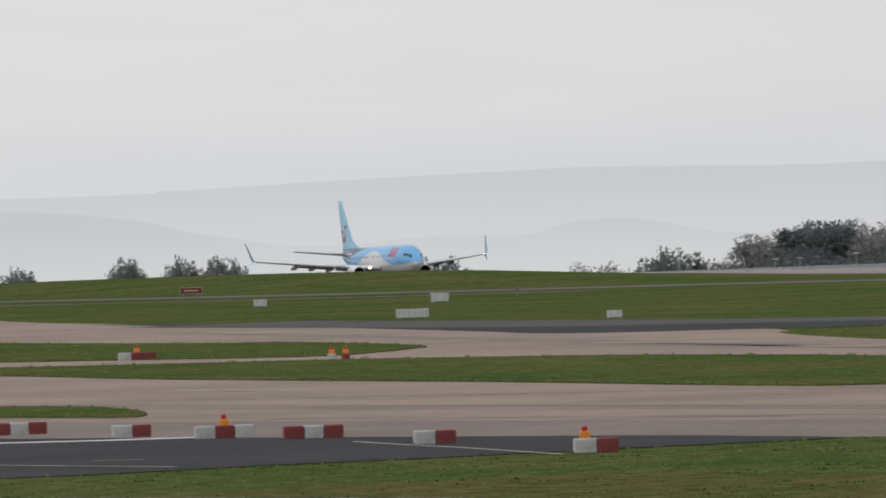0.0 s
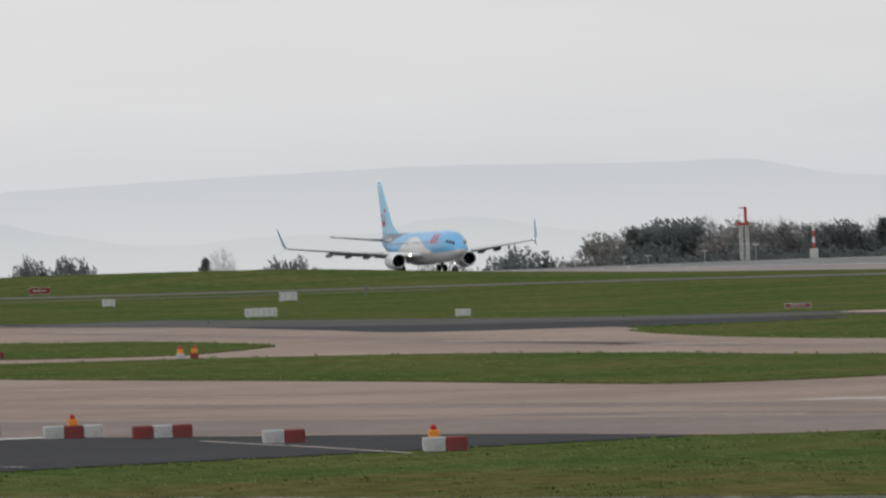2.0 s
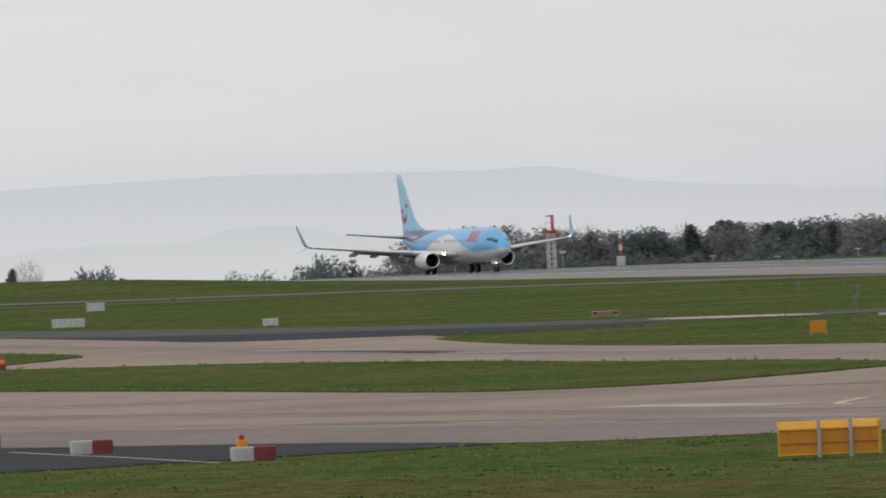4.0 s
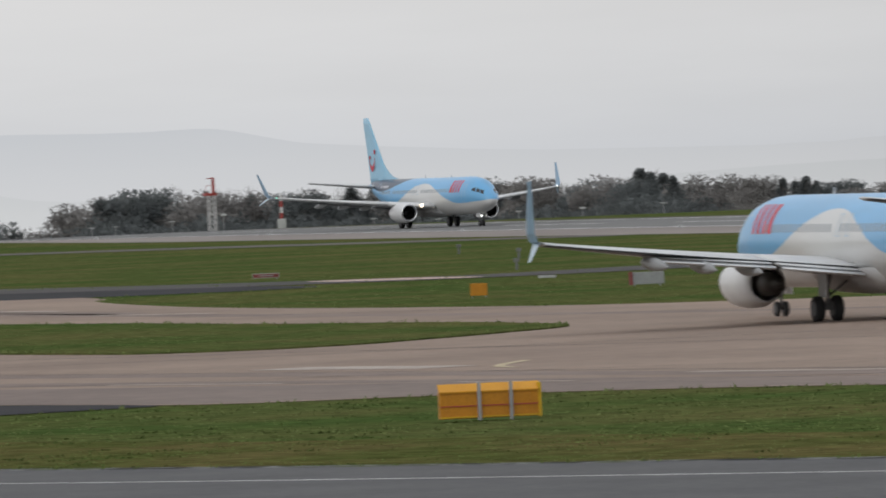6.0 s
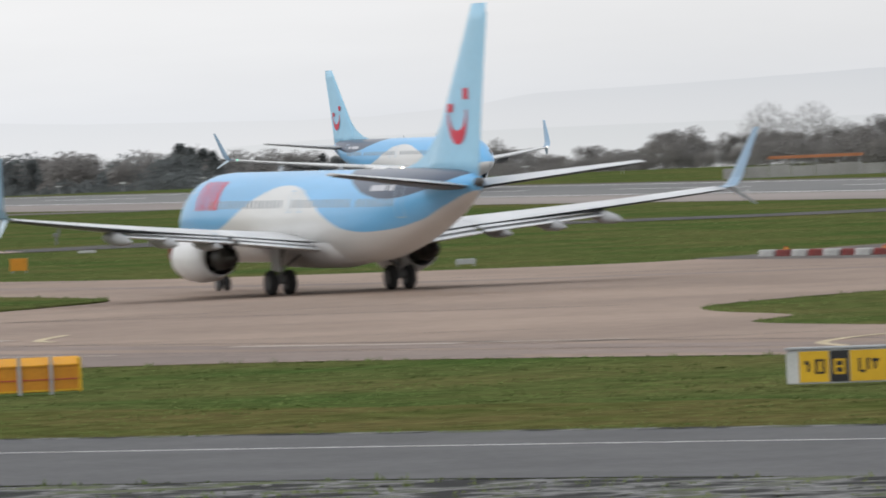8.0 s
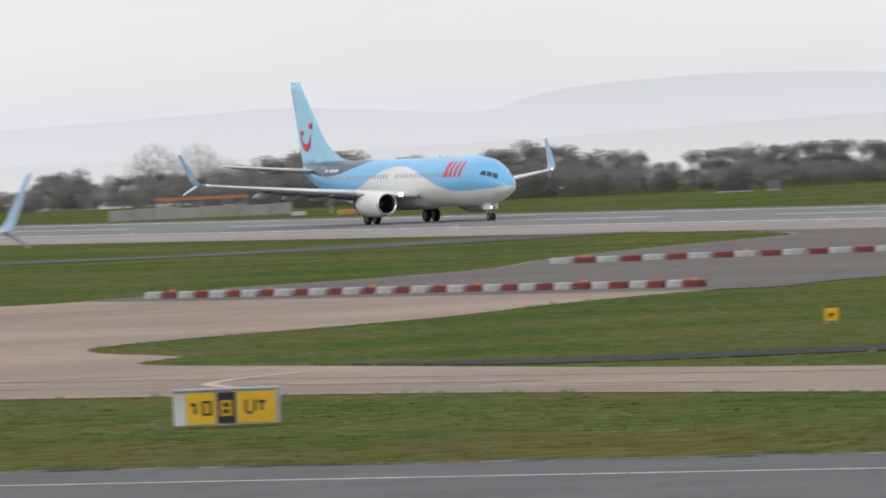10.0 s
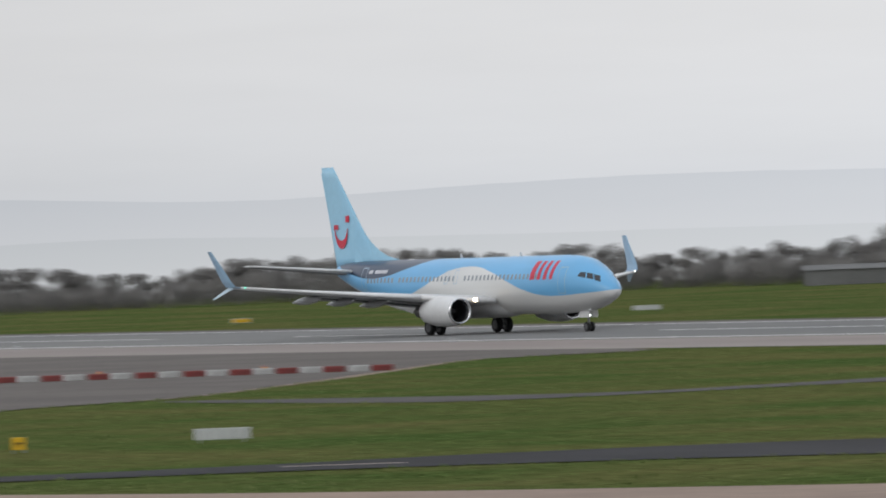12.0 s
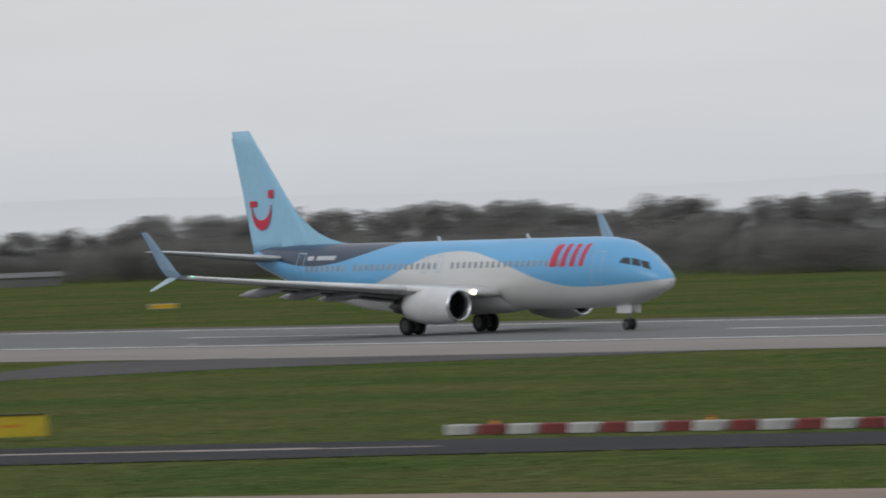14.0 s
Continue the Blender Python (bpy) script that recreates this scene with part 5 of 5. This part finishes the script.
# back of a long orange-yellow sign, with straps
SIGN_H = paint("sign hood orange", (0.66, 0.31, 0.014), 0.5, col2=(0.6, 0.27, 0.014), scale=1.2, fine=0.05)
s2 = empty("sign_back", facing(-255, 96.2, 8), "orange-yellow back of a large taxiway sign with grey posts", "sign")
part("case", box(-1.5, 1.5, -0.2, 0.2, 0.08, 0.86, 0.02), SIGN_O, s2)
part("hood", ([(-1.52, -0.24, 0.84), (1.52, -0.24, 0.84), (1.52, 0.2, 1.08), (-1.52, 0.2, 1.08), (-1.52, -0.24, 0.88), (1.52, -0.24, 0.88), (1.52, 0.16, 1.1), (-1.52, 0.16, 1.1)], [(0, 1, 2, 3), (4, 5, 6, 7), (0, 1, 5, 4), (1, 2, 6, 5), (2, 3, 7, 6), (3, 0, 4, 7)]), SIGN_H, s2, "orange-yellow sloping hood")
for x in (-1.28, -0.36, 0.60, 1.2):
    part("rib", box(x - 0.02, x + 0.02, -0.222, -0.2, 0.1, 0.84), SIGN_O, s2)
part("rail", box(-1.5, 1.5, -0.226, -0.2, 0.43, 0.46), STEEL_R, s2)
part("rail", box(-1.5, 1.5, -0.23, -0.2, 0.10, 0.14), SIGN_Y, s2)
part("end_cap", box(1.44, 1.53, -0.24, 0.2, 0.06, 1.06, 0.01), SIGN_Y, s2)
for x in (-0.33, 0.62):
    part("post", box(x - 0.05, x + 0.05, -0.30, -0.235, 0, 1.14, 0.01), GALV, s2, "grey steel post")

# small black sign with yellow legend in a white frame
s3 = board_sign("location_sign", facing(-192.7, 111.4, 0), 1.1, 0.9, SIGN_B, "black location sign in a pale frame", d=0.3, frame_mat=SIGN_W)
for r in ((-0.53, -0.38, 0.14, 1.0), (0.38, 0.53, 0.14, 1.0), (-0.38, 0.38, 0.14, 0.20), (-0.38, 0.38, 0.94, 1.0)):
    part("frame", box(r[0], r[1], -0.17, -0.152, r[2], r[3]), SIGN_W, s3)
bars(s3, [(-0.24, -0.17, 0.4, 0.75), (-0.24, -0.05, 0.69, 0.75), (-0.24, -0.05, 0.55, 0.6), (-0.24, -0.05, 0.4, 0.46), (-0.1, -0.04, 0.4, 0.75), (0.04, 0.26, 0.69, 0.75), (0.2, 0.26, 0.55, 0.75), (0.04, 0.26, 0.55, 0.6), (0.04, 0.1, 0.4, 0.6), (0.04, 0.26, 0.4, 0.46)], SIGN_Y, -0.165, "yellow legend bar")

board_sign("marker_board", facing(-479.1, 180.4), 0.95, 0.68, SIGN_O, "small orange marker board on grass", frame_mat=SIGN_O)
s4 = board_sign("marker_board", facing(-297.1, 167.9), 0.52, 0.46, SIGN_Y, "small yellow marker board with a black mark", frame_mat=SIGN_Y)
bars(s4, [(-0.1, 0.12, 0.32, 0.40), (-0.1, -0.03, 0.23, 0.40)], SIGN_B, -0.136, "black legend bar")
s5 = board_sign("sign_back", facing(-297, 176.6, -4), 2.1, 0.42, SIGN_W, "pale grey back of a low taxiway sign", frame_mat=SIGN_W)
for x in (-0.9, -0.45, 0.0, 0.45, 0.9):
    part("rib", box(x - 0.02, x + 0.02, -0.15, -0.131, 0.14, 0.52), GREY, s5)
DULL_Y = paint("dull sign yellow", (0.50, 0.38, 0.02), 0.55, col2=(0.42, 0.32, 0.02), scale=1.2, fine=0.08)
s6 = board_sign("taxiway_sign", facing(-250, 195.2, -2), 2.65, 0.75, DULL_Y, "dull yellow taxiway sign with a dark top edge", frame_mat=DULL_Y)
part("visor", box(-1.34, 1.34, -0.2, 0.15, 0.87, 0.9), SIGN_B, s6, "dark top edge")
bars(s6, [(-0.3, 0.5, 0.45, 0.55)], SIGN_O, -0.131, "faint legend bar")
for x, y, w, h, n in ((-630, 195.5, 1.1, 0.5, 2), (-811, 218, 1.2, 0.6, 2), (-676.8, 193.9, 2.5, 0.65, 6), (-797, 231, 1.5, 0.75, 2)):
    sg = board_sign("sign_back", facing(x, y), w, h, SIGN_W, "white back of a low taxiway sign on grass", frame_mat=SIGN_W)
    for i in range(n):
        cx = -w / 2 + w * (i + 0.5) / n
        part("rib", box(cx - 0.03, cx + 0.05, -0.145, -0.131, 0.3, 0.12 + h * 0.8), GREY, sg)
part("leg", box(-0.9, -0.7, -0.03, 0.03, 0, 0.95), GREY, sg)
for x, y, w, h in ((-970, 253, 2.4, 0.7), (-598.8, 209.9, 1.8, 0.3)):
    sg = board_sign("mandatory_sign", facing(x, y), w, h, RED, "low red taxiway sign with pale ends", frame_mat=SIGN_W)
    bars(sg, [(-w * 0.3, w * 0.3, 0.12 + h * 0.4, 0.12 + h * 0.6)], GREY, -0.131, "pale legend bar")
s7 = board_sign("taxiway_sign", facing(-492, 195.6, 20), 2.0, 0.7, GREY, "grey sign back with a red and white end", frame_mat=GREY)
part("end_plate", box(-1.02, -0.98, -0.3, 0.3, 0.1, 0.86), RED, s7, "red and white end plate")
board_sign("ground_box", facing(-542.5, 208.9), 1.1, 0.16, SIGN_W, "low pale box on grass", frame_mat=GREY, category="box", z0=0.03)
board_sign("ground_box", facing(-432, 187), 1.0, 0.28, GREY, "low grey box on grass", frame_mat=GREY, category="box")
POST = paint("weathered post", (0.17, 0.175, 0.165), 0.8, scale=1.0, fine=0.1)
for x, y in ((-833, 249), (-590, 225), (-520, 214), (-700, 262), (-655, 250)):
    ob = empty("marker_post", facing(x, y), "short grey marker post on grass", "post", "posts on the grass")
    part("post", box(-0.09, 0.09, -0.09, 0.09, 0, 0.6, 0.02), POST, ob)
    part("cap", box(-0.2, 0.2, -0.12, 0.12, 0.55, 0.8, 0.03), POST, ob)


# lattice mast, short mast, lamp poles
def mast(x, y, h):
    ob = empty("lattice_mast", facing(x, y, 20), "white lattice mast with a red head and platform", "mast")
    w = 0.42
    for a, b in ((-w, -w), (w, -w), (w, w), (-w, w)):
        part("leg", box(a - 0.06, a + 0.06, b - 0.06, b + 0.06, 0, h * 0.66), STEEL_W, ob)
    for i in range(7):
        z0, z1 = h * 0.66 * i / 7, h * 0.66 * (i + 1) / 7
        part("brace", merge(tube((-w, -w, z0), (w, -w, z1), 0.035, n=6), tube((w, -w, z0), (w, w, z1), 0.035, n=6), tube((w, w, z0), (-w, w, z1), 0.035, n=6), tube((-w, w, z0), (-w, -w, z1), 0.035, n=6)), STEEL_W, ob)
    part("platform", box(-0.95, 0.6, -0.6, 0.6, h * 0.66, h * 0.71, 0.03), STEEL_R, ob, "dark red platform")
    part("rail", merge(tube((-0.9, -0.55, h * 0.71), (-0.9, -0.55, h * 0.85), 0.03, n=6), tube((-0.9, -0.55, h * 0.85), (0.55, -0.55, h * 0.85), 0.03, n=6)), STEEL_R, ob)
    part("head", box(0.12, 0.42, -0.2, 0.2, h * 0.71, h, 0.04), STEEL_R, ob, "red painted head")
    part("yard", box(-0.6, 0.4, -0.05, 0.05, h * 0.97, h * 0.99), STEEL_R, ob)
    return ob


mast(*polar(-71.0, 1185), 6.9)
sm = empty("banded_mast", facing(*polar(-70.57, 1175)), "short mast banded red and white on a pale base", "mast")
part("base", box(-0.55, 0.55, -0.5, 0.5, 0, 1.2, 0.04), SIGN_W, sm)
for i in range(4):
    part("band", tube((0, 0, 1.2 + 0.75 * i), (0, 0, 1.95 + 0.75 * i), 0.2, n=10), STEEL_R if i % 2 == 0 else STEEL_W, sm)
FIRST = []
for a, h, d in ((-72.05, 1.4, 1240), (-71.75, 1.2, 1240), (-71.6, 1.2, 1230), (-71.25, 1.6, 1230), (-70.93, 3.4, 1250), (-70.6, 1.7, 1250), (-70.4, 2.2, 1250), (-70.0, 1.4, 1200), (-69.6, 1.5, 1200), (-69.1, 1.7, 1180), (-68.7, 2.6, 1200), (-68.2, 1.5, 1150), (-67.3, 1.4, 1100), (-66.2, 1.2, 1080), (-65.6, 1.3, 1060), (-72.35, 3.6, 1300)):
    x, y = polar(a, d)
    m = facing(x, y)
    if not FIRST:
        ob = empty("lamp_pole", m, "thin grey pole with a small white lamp head", "lamp", "lamp poles beyond the runway")
        part("pole", tube((0, 0, 0), (0, 0, 0.94), 0.045, n=8), GALV, ob)
        part("head", box(-0.42, 0.42, -0.2, 0.2, 0.92, 1.0, 0.03), SIGN_W, ob, "white lamp head")
        FIRST.append(ob)
    else:
        ob = copy_thing(FIRST[0], m)
    ob.scale = (1, 1, h)

# windsock
x, y = polar(-63.6, 905)
ws = empty("windsock", pose(x, y, gz(x, y)), "bright orange windsock blown out on a thin pole", "windsock")
part("pole", tube((0, 0, 0), (0, 0, 4.2), 0.06, 0.04), GALV, ws)
part("sock", moved(lathe([(0, 0.50), (0.9, 0.46), (1.8, 0.38), (2.6, 0.31), (3.4, 0.22)], 16, False), Matrix.Translation((0.1, 0, 4.1)) @ Matrix.Rotation(radians(62), 4, "Z") @ Matrix.Rotation(radians(-14), 4, "Y")), SOCK, ws, "orange fabric cone", smooth=True)

# small objects on the far grass, a hut and low sheds
for a, d, w, mat, lab in ((-63.5, 885, 1.7, SIGN_O, "small orange and white board beyond the runway"), (-63.8, 890, 1.3, SIGN_W, "small white board beyond the runway"), (-59.12, 795, 1.6, SIGN_Y, "small yellow runway board on far grass"), (-56.6, 775, 2.4, SIGN_W, "small pale runway board on far grass"),
                          (-54.62, 764, 2.0, SIGN_Y, "small yellow runway board on far grass"), (-54.0, 751, 2.0, SIGN_Y, "small yellow runway board on far grass"), (-51.03, 715, 2.0, SIGN_Y, "small yellow runway board on far grass"), (-49.59, 688, 2.4, SIGN_W, "small pale runway board on far grass")):
    x, y = polar(a, d)
    board_sign("runway_board", facing(x, y, 12), w, 0.38, mat, lab, frame_mat=SIGN_W)
SHED = paint("grey shed cladding", (0.15, 0.15, 0.148), 0.7, scale=0.4, fine=0.1)
for a, d, w, h in ((-55.35, 960, 9, 1.6), (-51.9, 970, 8, 1.0)):
    x, y = polar(a, d)
    sh = empty("shed", facing(x, y), "long low grey shed by the trees", "shed")
    part("wall", box(-w / 2, w / 2, -1.5, 1.5, 0, h), SHED, sh)
    part("roof", ([(-w / 2 - 0.2, -1.7, h), (w / 2 + 0.2, -1.7, h), (w / 2 + 0.2, 1.7, h), (-w / 2 - 0.2, 1.7, h), (-w / 2 - 0.2, 0, h + 0.5), (w / 2 + 0.2, 0, h + 0.5)], [(0, 1, 5, 4), (2, 3, 4, 5), (0, 4, 3), (1, 2, 5)]), SHED, sh)

# a low pale wall and an orange barrier rail beyond the runway
x, y = polar(-64.42, 925)
LOW_WALL = paint("weathered concrete wall", (0.31, 0.305, 0.295), 0.85, col2=(0.24, 0.235, 0.225), scale=0.4, fine=0.1)
lw = empty("low_wall", facing(x, y), "long low pale concrete wall before the trees", "wall")
for i in range(8):
    part("panel", box(-9 + 2.3 * i, -6.75 + 2.3 * i, -0.2, 0.2, 0, 1.05 + 0.08 * (i % 3), 0.04), LOW_WALL, lw)
x, y = polar(-64.4, 935)
br = empty("warning_rail", facing(x, y, 4), "long orange warning rail on thin posts", "barrier")
part("rail", box(-4.8, 4.8, -0.05, 0.05, 1.75, 2.05, 0.02), paint("faded orange rail", (0.42, 0.17, 0.08), 0.7, scale=0.8, fine=0.1), br)
for i in range(5):
    part("post", box(-4.5 + 2.25 * i - 0.05, -4.5 + 2.25 * i + 0.05, 0.06, 0.14, 0, 1.95), GALV, br)
# faint dark car-sized unit by the wood, and a grey cabinet added beside it
for a, d, w, h, mat, name, lab in ((-61.1, 950, 3.4, 0.9, GEAR_DARK, "equipment_box", "low dark equipment box by the trees"), (-60.85, 950, 1.3, 1.0, SHED, "cabinet", "small grey cabinet added by the trees")):
    x, y = polar(a, d)
    ob = empty(name, facing(x, y), lab, "box")
    part("body", box(-w / 2, w / 2, -0.6, 0.6, 0.1, h, 0.08), mat, ob)
    part("base", box(-w / 2 - 0.1, w / 2 + 0.1, -0.7, 0.7, 0, 0.12), GREY, ob)

# runway edge lights
FIRST_L = []
for i in range(12):
    x, y = -1010 + 60 * i, 333.6
    m = pose(x, y, gz(x, y) + 0.025)
    if FIRST_L:
        copy_thing(FIRST_L[0], m)
        continue
    ob = empty("runway_light", m, "small white runway edge light on the shoulder", "lamp", "runway edge lights")
    part("base", moved(lathe([(0.0, 0.16), (0.06, 0.15)], 14), Matrix.Rotation(radians(-90), 4, "Y")), GALV, ob)
    part("lens", moved(lathe([(0.06, 0.11), (0.2, 0.12), (0.28, 0.05)], 14), Matrix.Rotation(radians(-90), 4, "Y")), SIGN_W, ob, "pale glass lens")
    FIRST_L.append(ob)


# ---- grass blades, verge stones ----
def inside(poly, x, y):
    hit = False
    n = len(poly)
    for i in range(n):
        (x0, y0), (x1, y1) = poly[i], poly[i - 1]
        if (y0 > y) != (y1 > y) and x < (x1 - x0) * (y - y0) / (y1 - y0) + x0:
            hit = not hit
    return hit


BOXES = [(min(p[0] for p in q), max(p[0] for p in q), min(p[1] for p in q), max(p[1] for p in q), q) for q in PAVED]
BOXES_I = [(min(p[0] for p in q), max(p[0] for p in q), min(p[1] for p in q), max(p[1] for p in q), q) for q in ISLE]


def turf(x, y):
    """Height of the grass at a place, or None on paving."""
    for a, b, c, d, q in BOXES_I:
        if a < x < b and c < y < d and inside(q, x, y):
            return 0.085
    for a, b, c, d, q in BOXES:
        if a < x < b and c < y < d and inside(q, x, y):
            return None
    return gz(x, y) if y < 311 else None


def blades(spots):
    rnd = random.Random(5)
    v, f = [], []
    for x, y, z, s in spots:
        for _ in range(3):
            a, h = rnd.uniform(0, 6.28), s * rnd.uniform(0.5, 1.1)
            dx, dy = rnd.uniform(-0.12, 0.12), rnd.uniform(-0.12, 0.12)
            w = rnd.uniform(0.02, 0.06)
            k = len(v)
            v += [(x + dx - w * math.cos(a), y + dy - w * math.sin(a), z - 0.01), (x + dx + w * math.cos(a), y + dy + w * math.sin(a), z - 0.01), (x + dx + rnd.uniform(-0.09, 0.09), y + dy + rnd.uniform(-0.09, 0.09), z + h)]
            f.append((k, k + 1, k + 2))
    return v, f


rnd = random.Random(21)
spots = []
for near, far, count, size in ((165, 195, 2500, 0.07), (195, 260, 22000, 0.035), (260, 330, 17000, 0.04), (330, 430, 14000, 0.05), (430, 640, 12000, 0.07)):
    for _ in range(count):
        d = math.sqrt(rnd.uniform(near * near, far * far))
        x, y = polar(rnd.uniform(-77, -46), d)
        z = turf(x, y)
        if z is not None:
            patch = (1.3 if y < 0.63 * x + 190 and x > -260 and d < 205 else 0.6) + 0.8 * max(0.0, noise.noise((x * 0.11, y * 0.11, 3)) + 0.4)
            spots.append((x, y, z, size * patch))
clumps = []
for _ in range(1500):
    d = math.sqrt(rnd.uniform(175 ** 2, 300 ** 2))
    x, y = polar(rnd.uniform(-77, -46), d)
    z = turf(x, y)
    if z is None or noise.noise((x * 0.07, y * 0.07, 9)) < rnd.uniform(-0.5, 0.3):
        continue
    r, h = rnd.uniform(0.2, 0.6), rnd.uniform(0.03, 0.08)
    for _ in range(6):
        clumps.append((x + rnd.gauss(0, r), y + rnd.gauss(0, r), z, h))
tagged(new("grass_clumps", mesh_of("grass_clumps", *blades(clumps), paint("dark grass", (0.068, 0.105, 0.03), 0.95, col2=(0.09, 0.11, 0.038), scale=0.3, fine=0.3, spec=0.0))), "darker clumps of longer grass", "grass", kind="stuff")
tagged(new("grass_blades", mesh_of("grass_blades", *blades(spots), BLADES)), "uneven short tufts of green airfield grass", "grass", kind="stuff")
fringe = []
for q in PAVED + ISLE:
    for (x0, y0), (x1, y1) in zip(q, q[1:] + q[:1]):
        if not (-660 < x0 < -100 and y0 < 312):
            continue
        for _ in range(int(math.hypot(x1 - x0, y1 - y0) * 3.2)):
            t = rnd.random()
            x, y = x0 + (x1 - x0) * t + rnd.gauss(0, 0.3), y0 + (y1 - y0) * t + rnd.gauss(0, 0.3)
            z = turf(x, y)
            if z is not None and sum(turf(x + a, y + b) is None for a, b in ((1.5, 0), (-1.5, 0), (0, 1.5), (0, -1.5))) < 3:
                fringe.append((x, y, z, rnd.uniform(0.04, 0.15) * (1.2 + noise.noise((x * 0.3, y * 0.3, 1)))))
tagged(new("grass_fringe", mesh_of("grass_fringe", *blades(fringe), BLADES)), "ragged grass tufts along the paving edges", "grass", kind="stuff")
clods = []
for i in range(300):
    t, u = rnd.random(), rnd.random() ** 1.5
    x, y = -225 + 100 * t, 50.5 + 55 * t - u * 14
    s = rnd.uniform(0.02, 0.08)
    clods.append(moved(box(-s * 2.2, s * 2.2, -s, s, -0.02, s * 0.55, s * 0.25), pose(x, y, 0.03, 0, 0, rnd.uniform(0, 180))))
tagged(new("verge_stones", mesh_of("verge_stones", *merge(*clods), STONES)), "scattered grey stones and clods on the muddy verge", "stones", kind="stuff")


# ---- motion ----
def roll_x(t):
    s = (t - 7) / 7
    return -882.28 + 436.511 * s + 60.942 * s ** 2 - 40.266 * s ** 3 + 25.841 * s ** 4 + 27.9 * s ** 5 - 23.369 * s ** 6


YAW = [(0, 0.6), (1, 0.5), (2, -1.0), (3, 0.3), (4.5, 1.2), (5.2, 1.2), (6, 0.6), (7, 0.1), (8, 0.6), (9.3, 1.2), (10.5, 1.1), (11.5, 0.0), (14, 0.0)]    # small swings of the heading, in degrees


def on_runway(t):
    x = roll_x(t)
    slope = (runway_z(x - 4) - runway_z(x - 20)) / 16
    yaw = line_at(YAW, t)
    x += 0.65 * yaw
    return pose(x, RW, runway_z(x - 4) + 4 * slope + 0.03, 0, -math.degrees(math.atan(slope)), yaw)


def on_taxiway(t):
    s = t - 7.2
    x, y = -397.6 - 6.188 * s + 0.0393 * s * s, 160.3 + 0.0068 * s + 0.01423 * s * s
    h = 3.084 + 0.02 * s - 0.0075 * s * s
    if s > 2.5:
        h = 3.084 + 0.02 * 2.5 - 0.0075 * 6.25
    return x, y, h


def motions():
    walk(runner, [(0.5 * i, on_runway(0.5 * i)) for i in range(29)])
    walk(taxier, [(0.5 * i, (lambda p: pose(p[0], p[1], 0.03, 0, 0, math.degrees(p[2])))(on_taxiway(0.5 * i))) for i in range(29)])
    for ob in taxier.children_recursive:
        if ob.name.startswith("wheel"):
            r = 0.345 if ob.location.x > -10 else 0.565
            at = ob.location.copy()
            walk(ob, [(0.2 * i, pose(at.x, at.y, at.z, 0, math.degrees(6.1 * 0.2 * i / r) % 360, 0)) for i in range(71)])


motions()
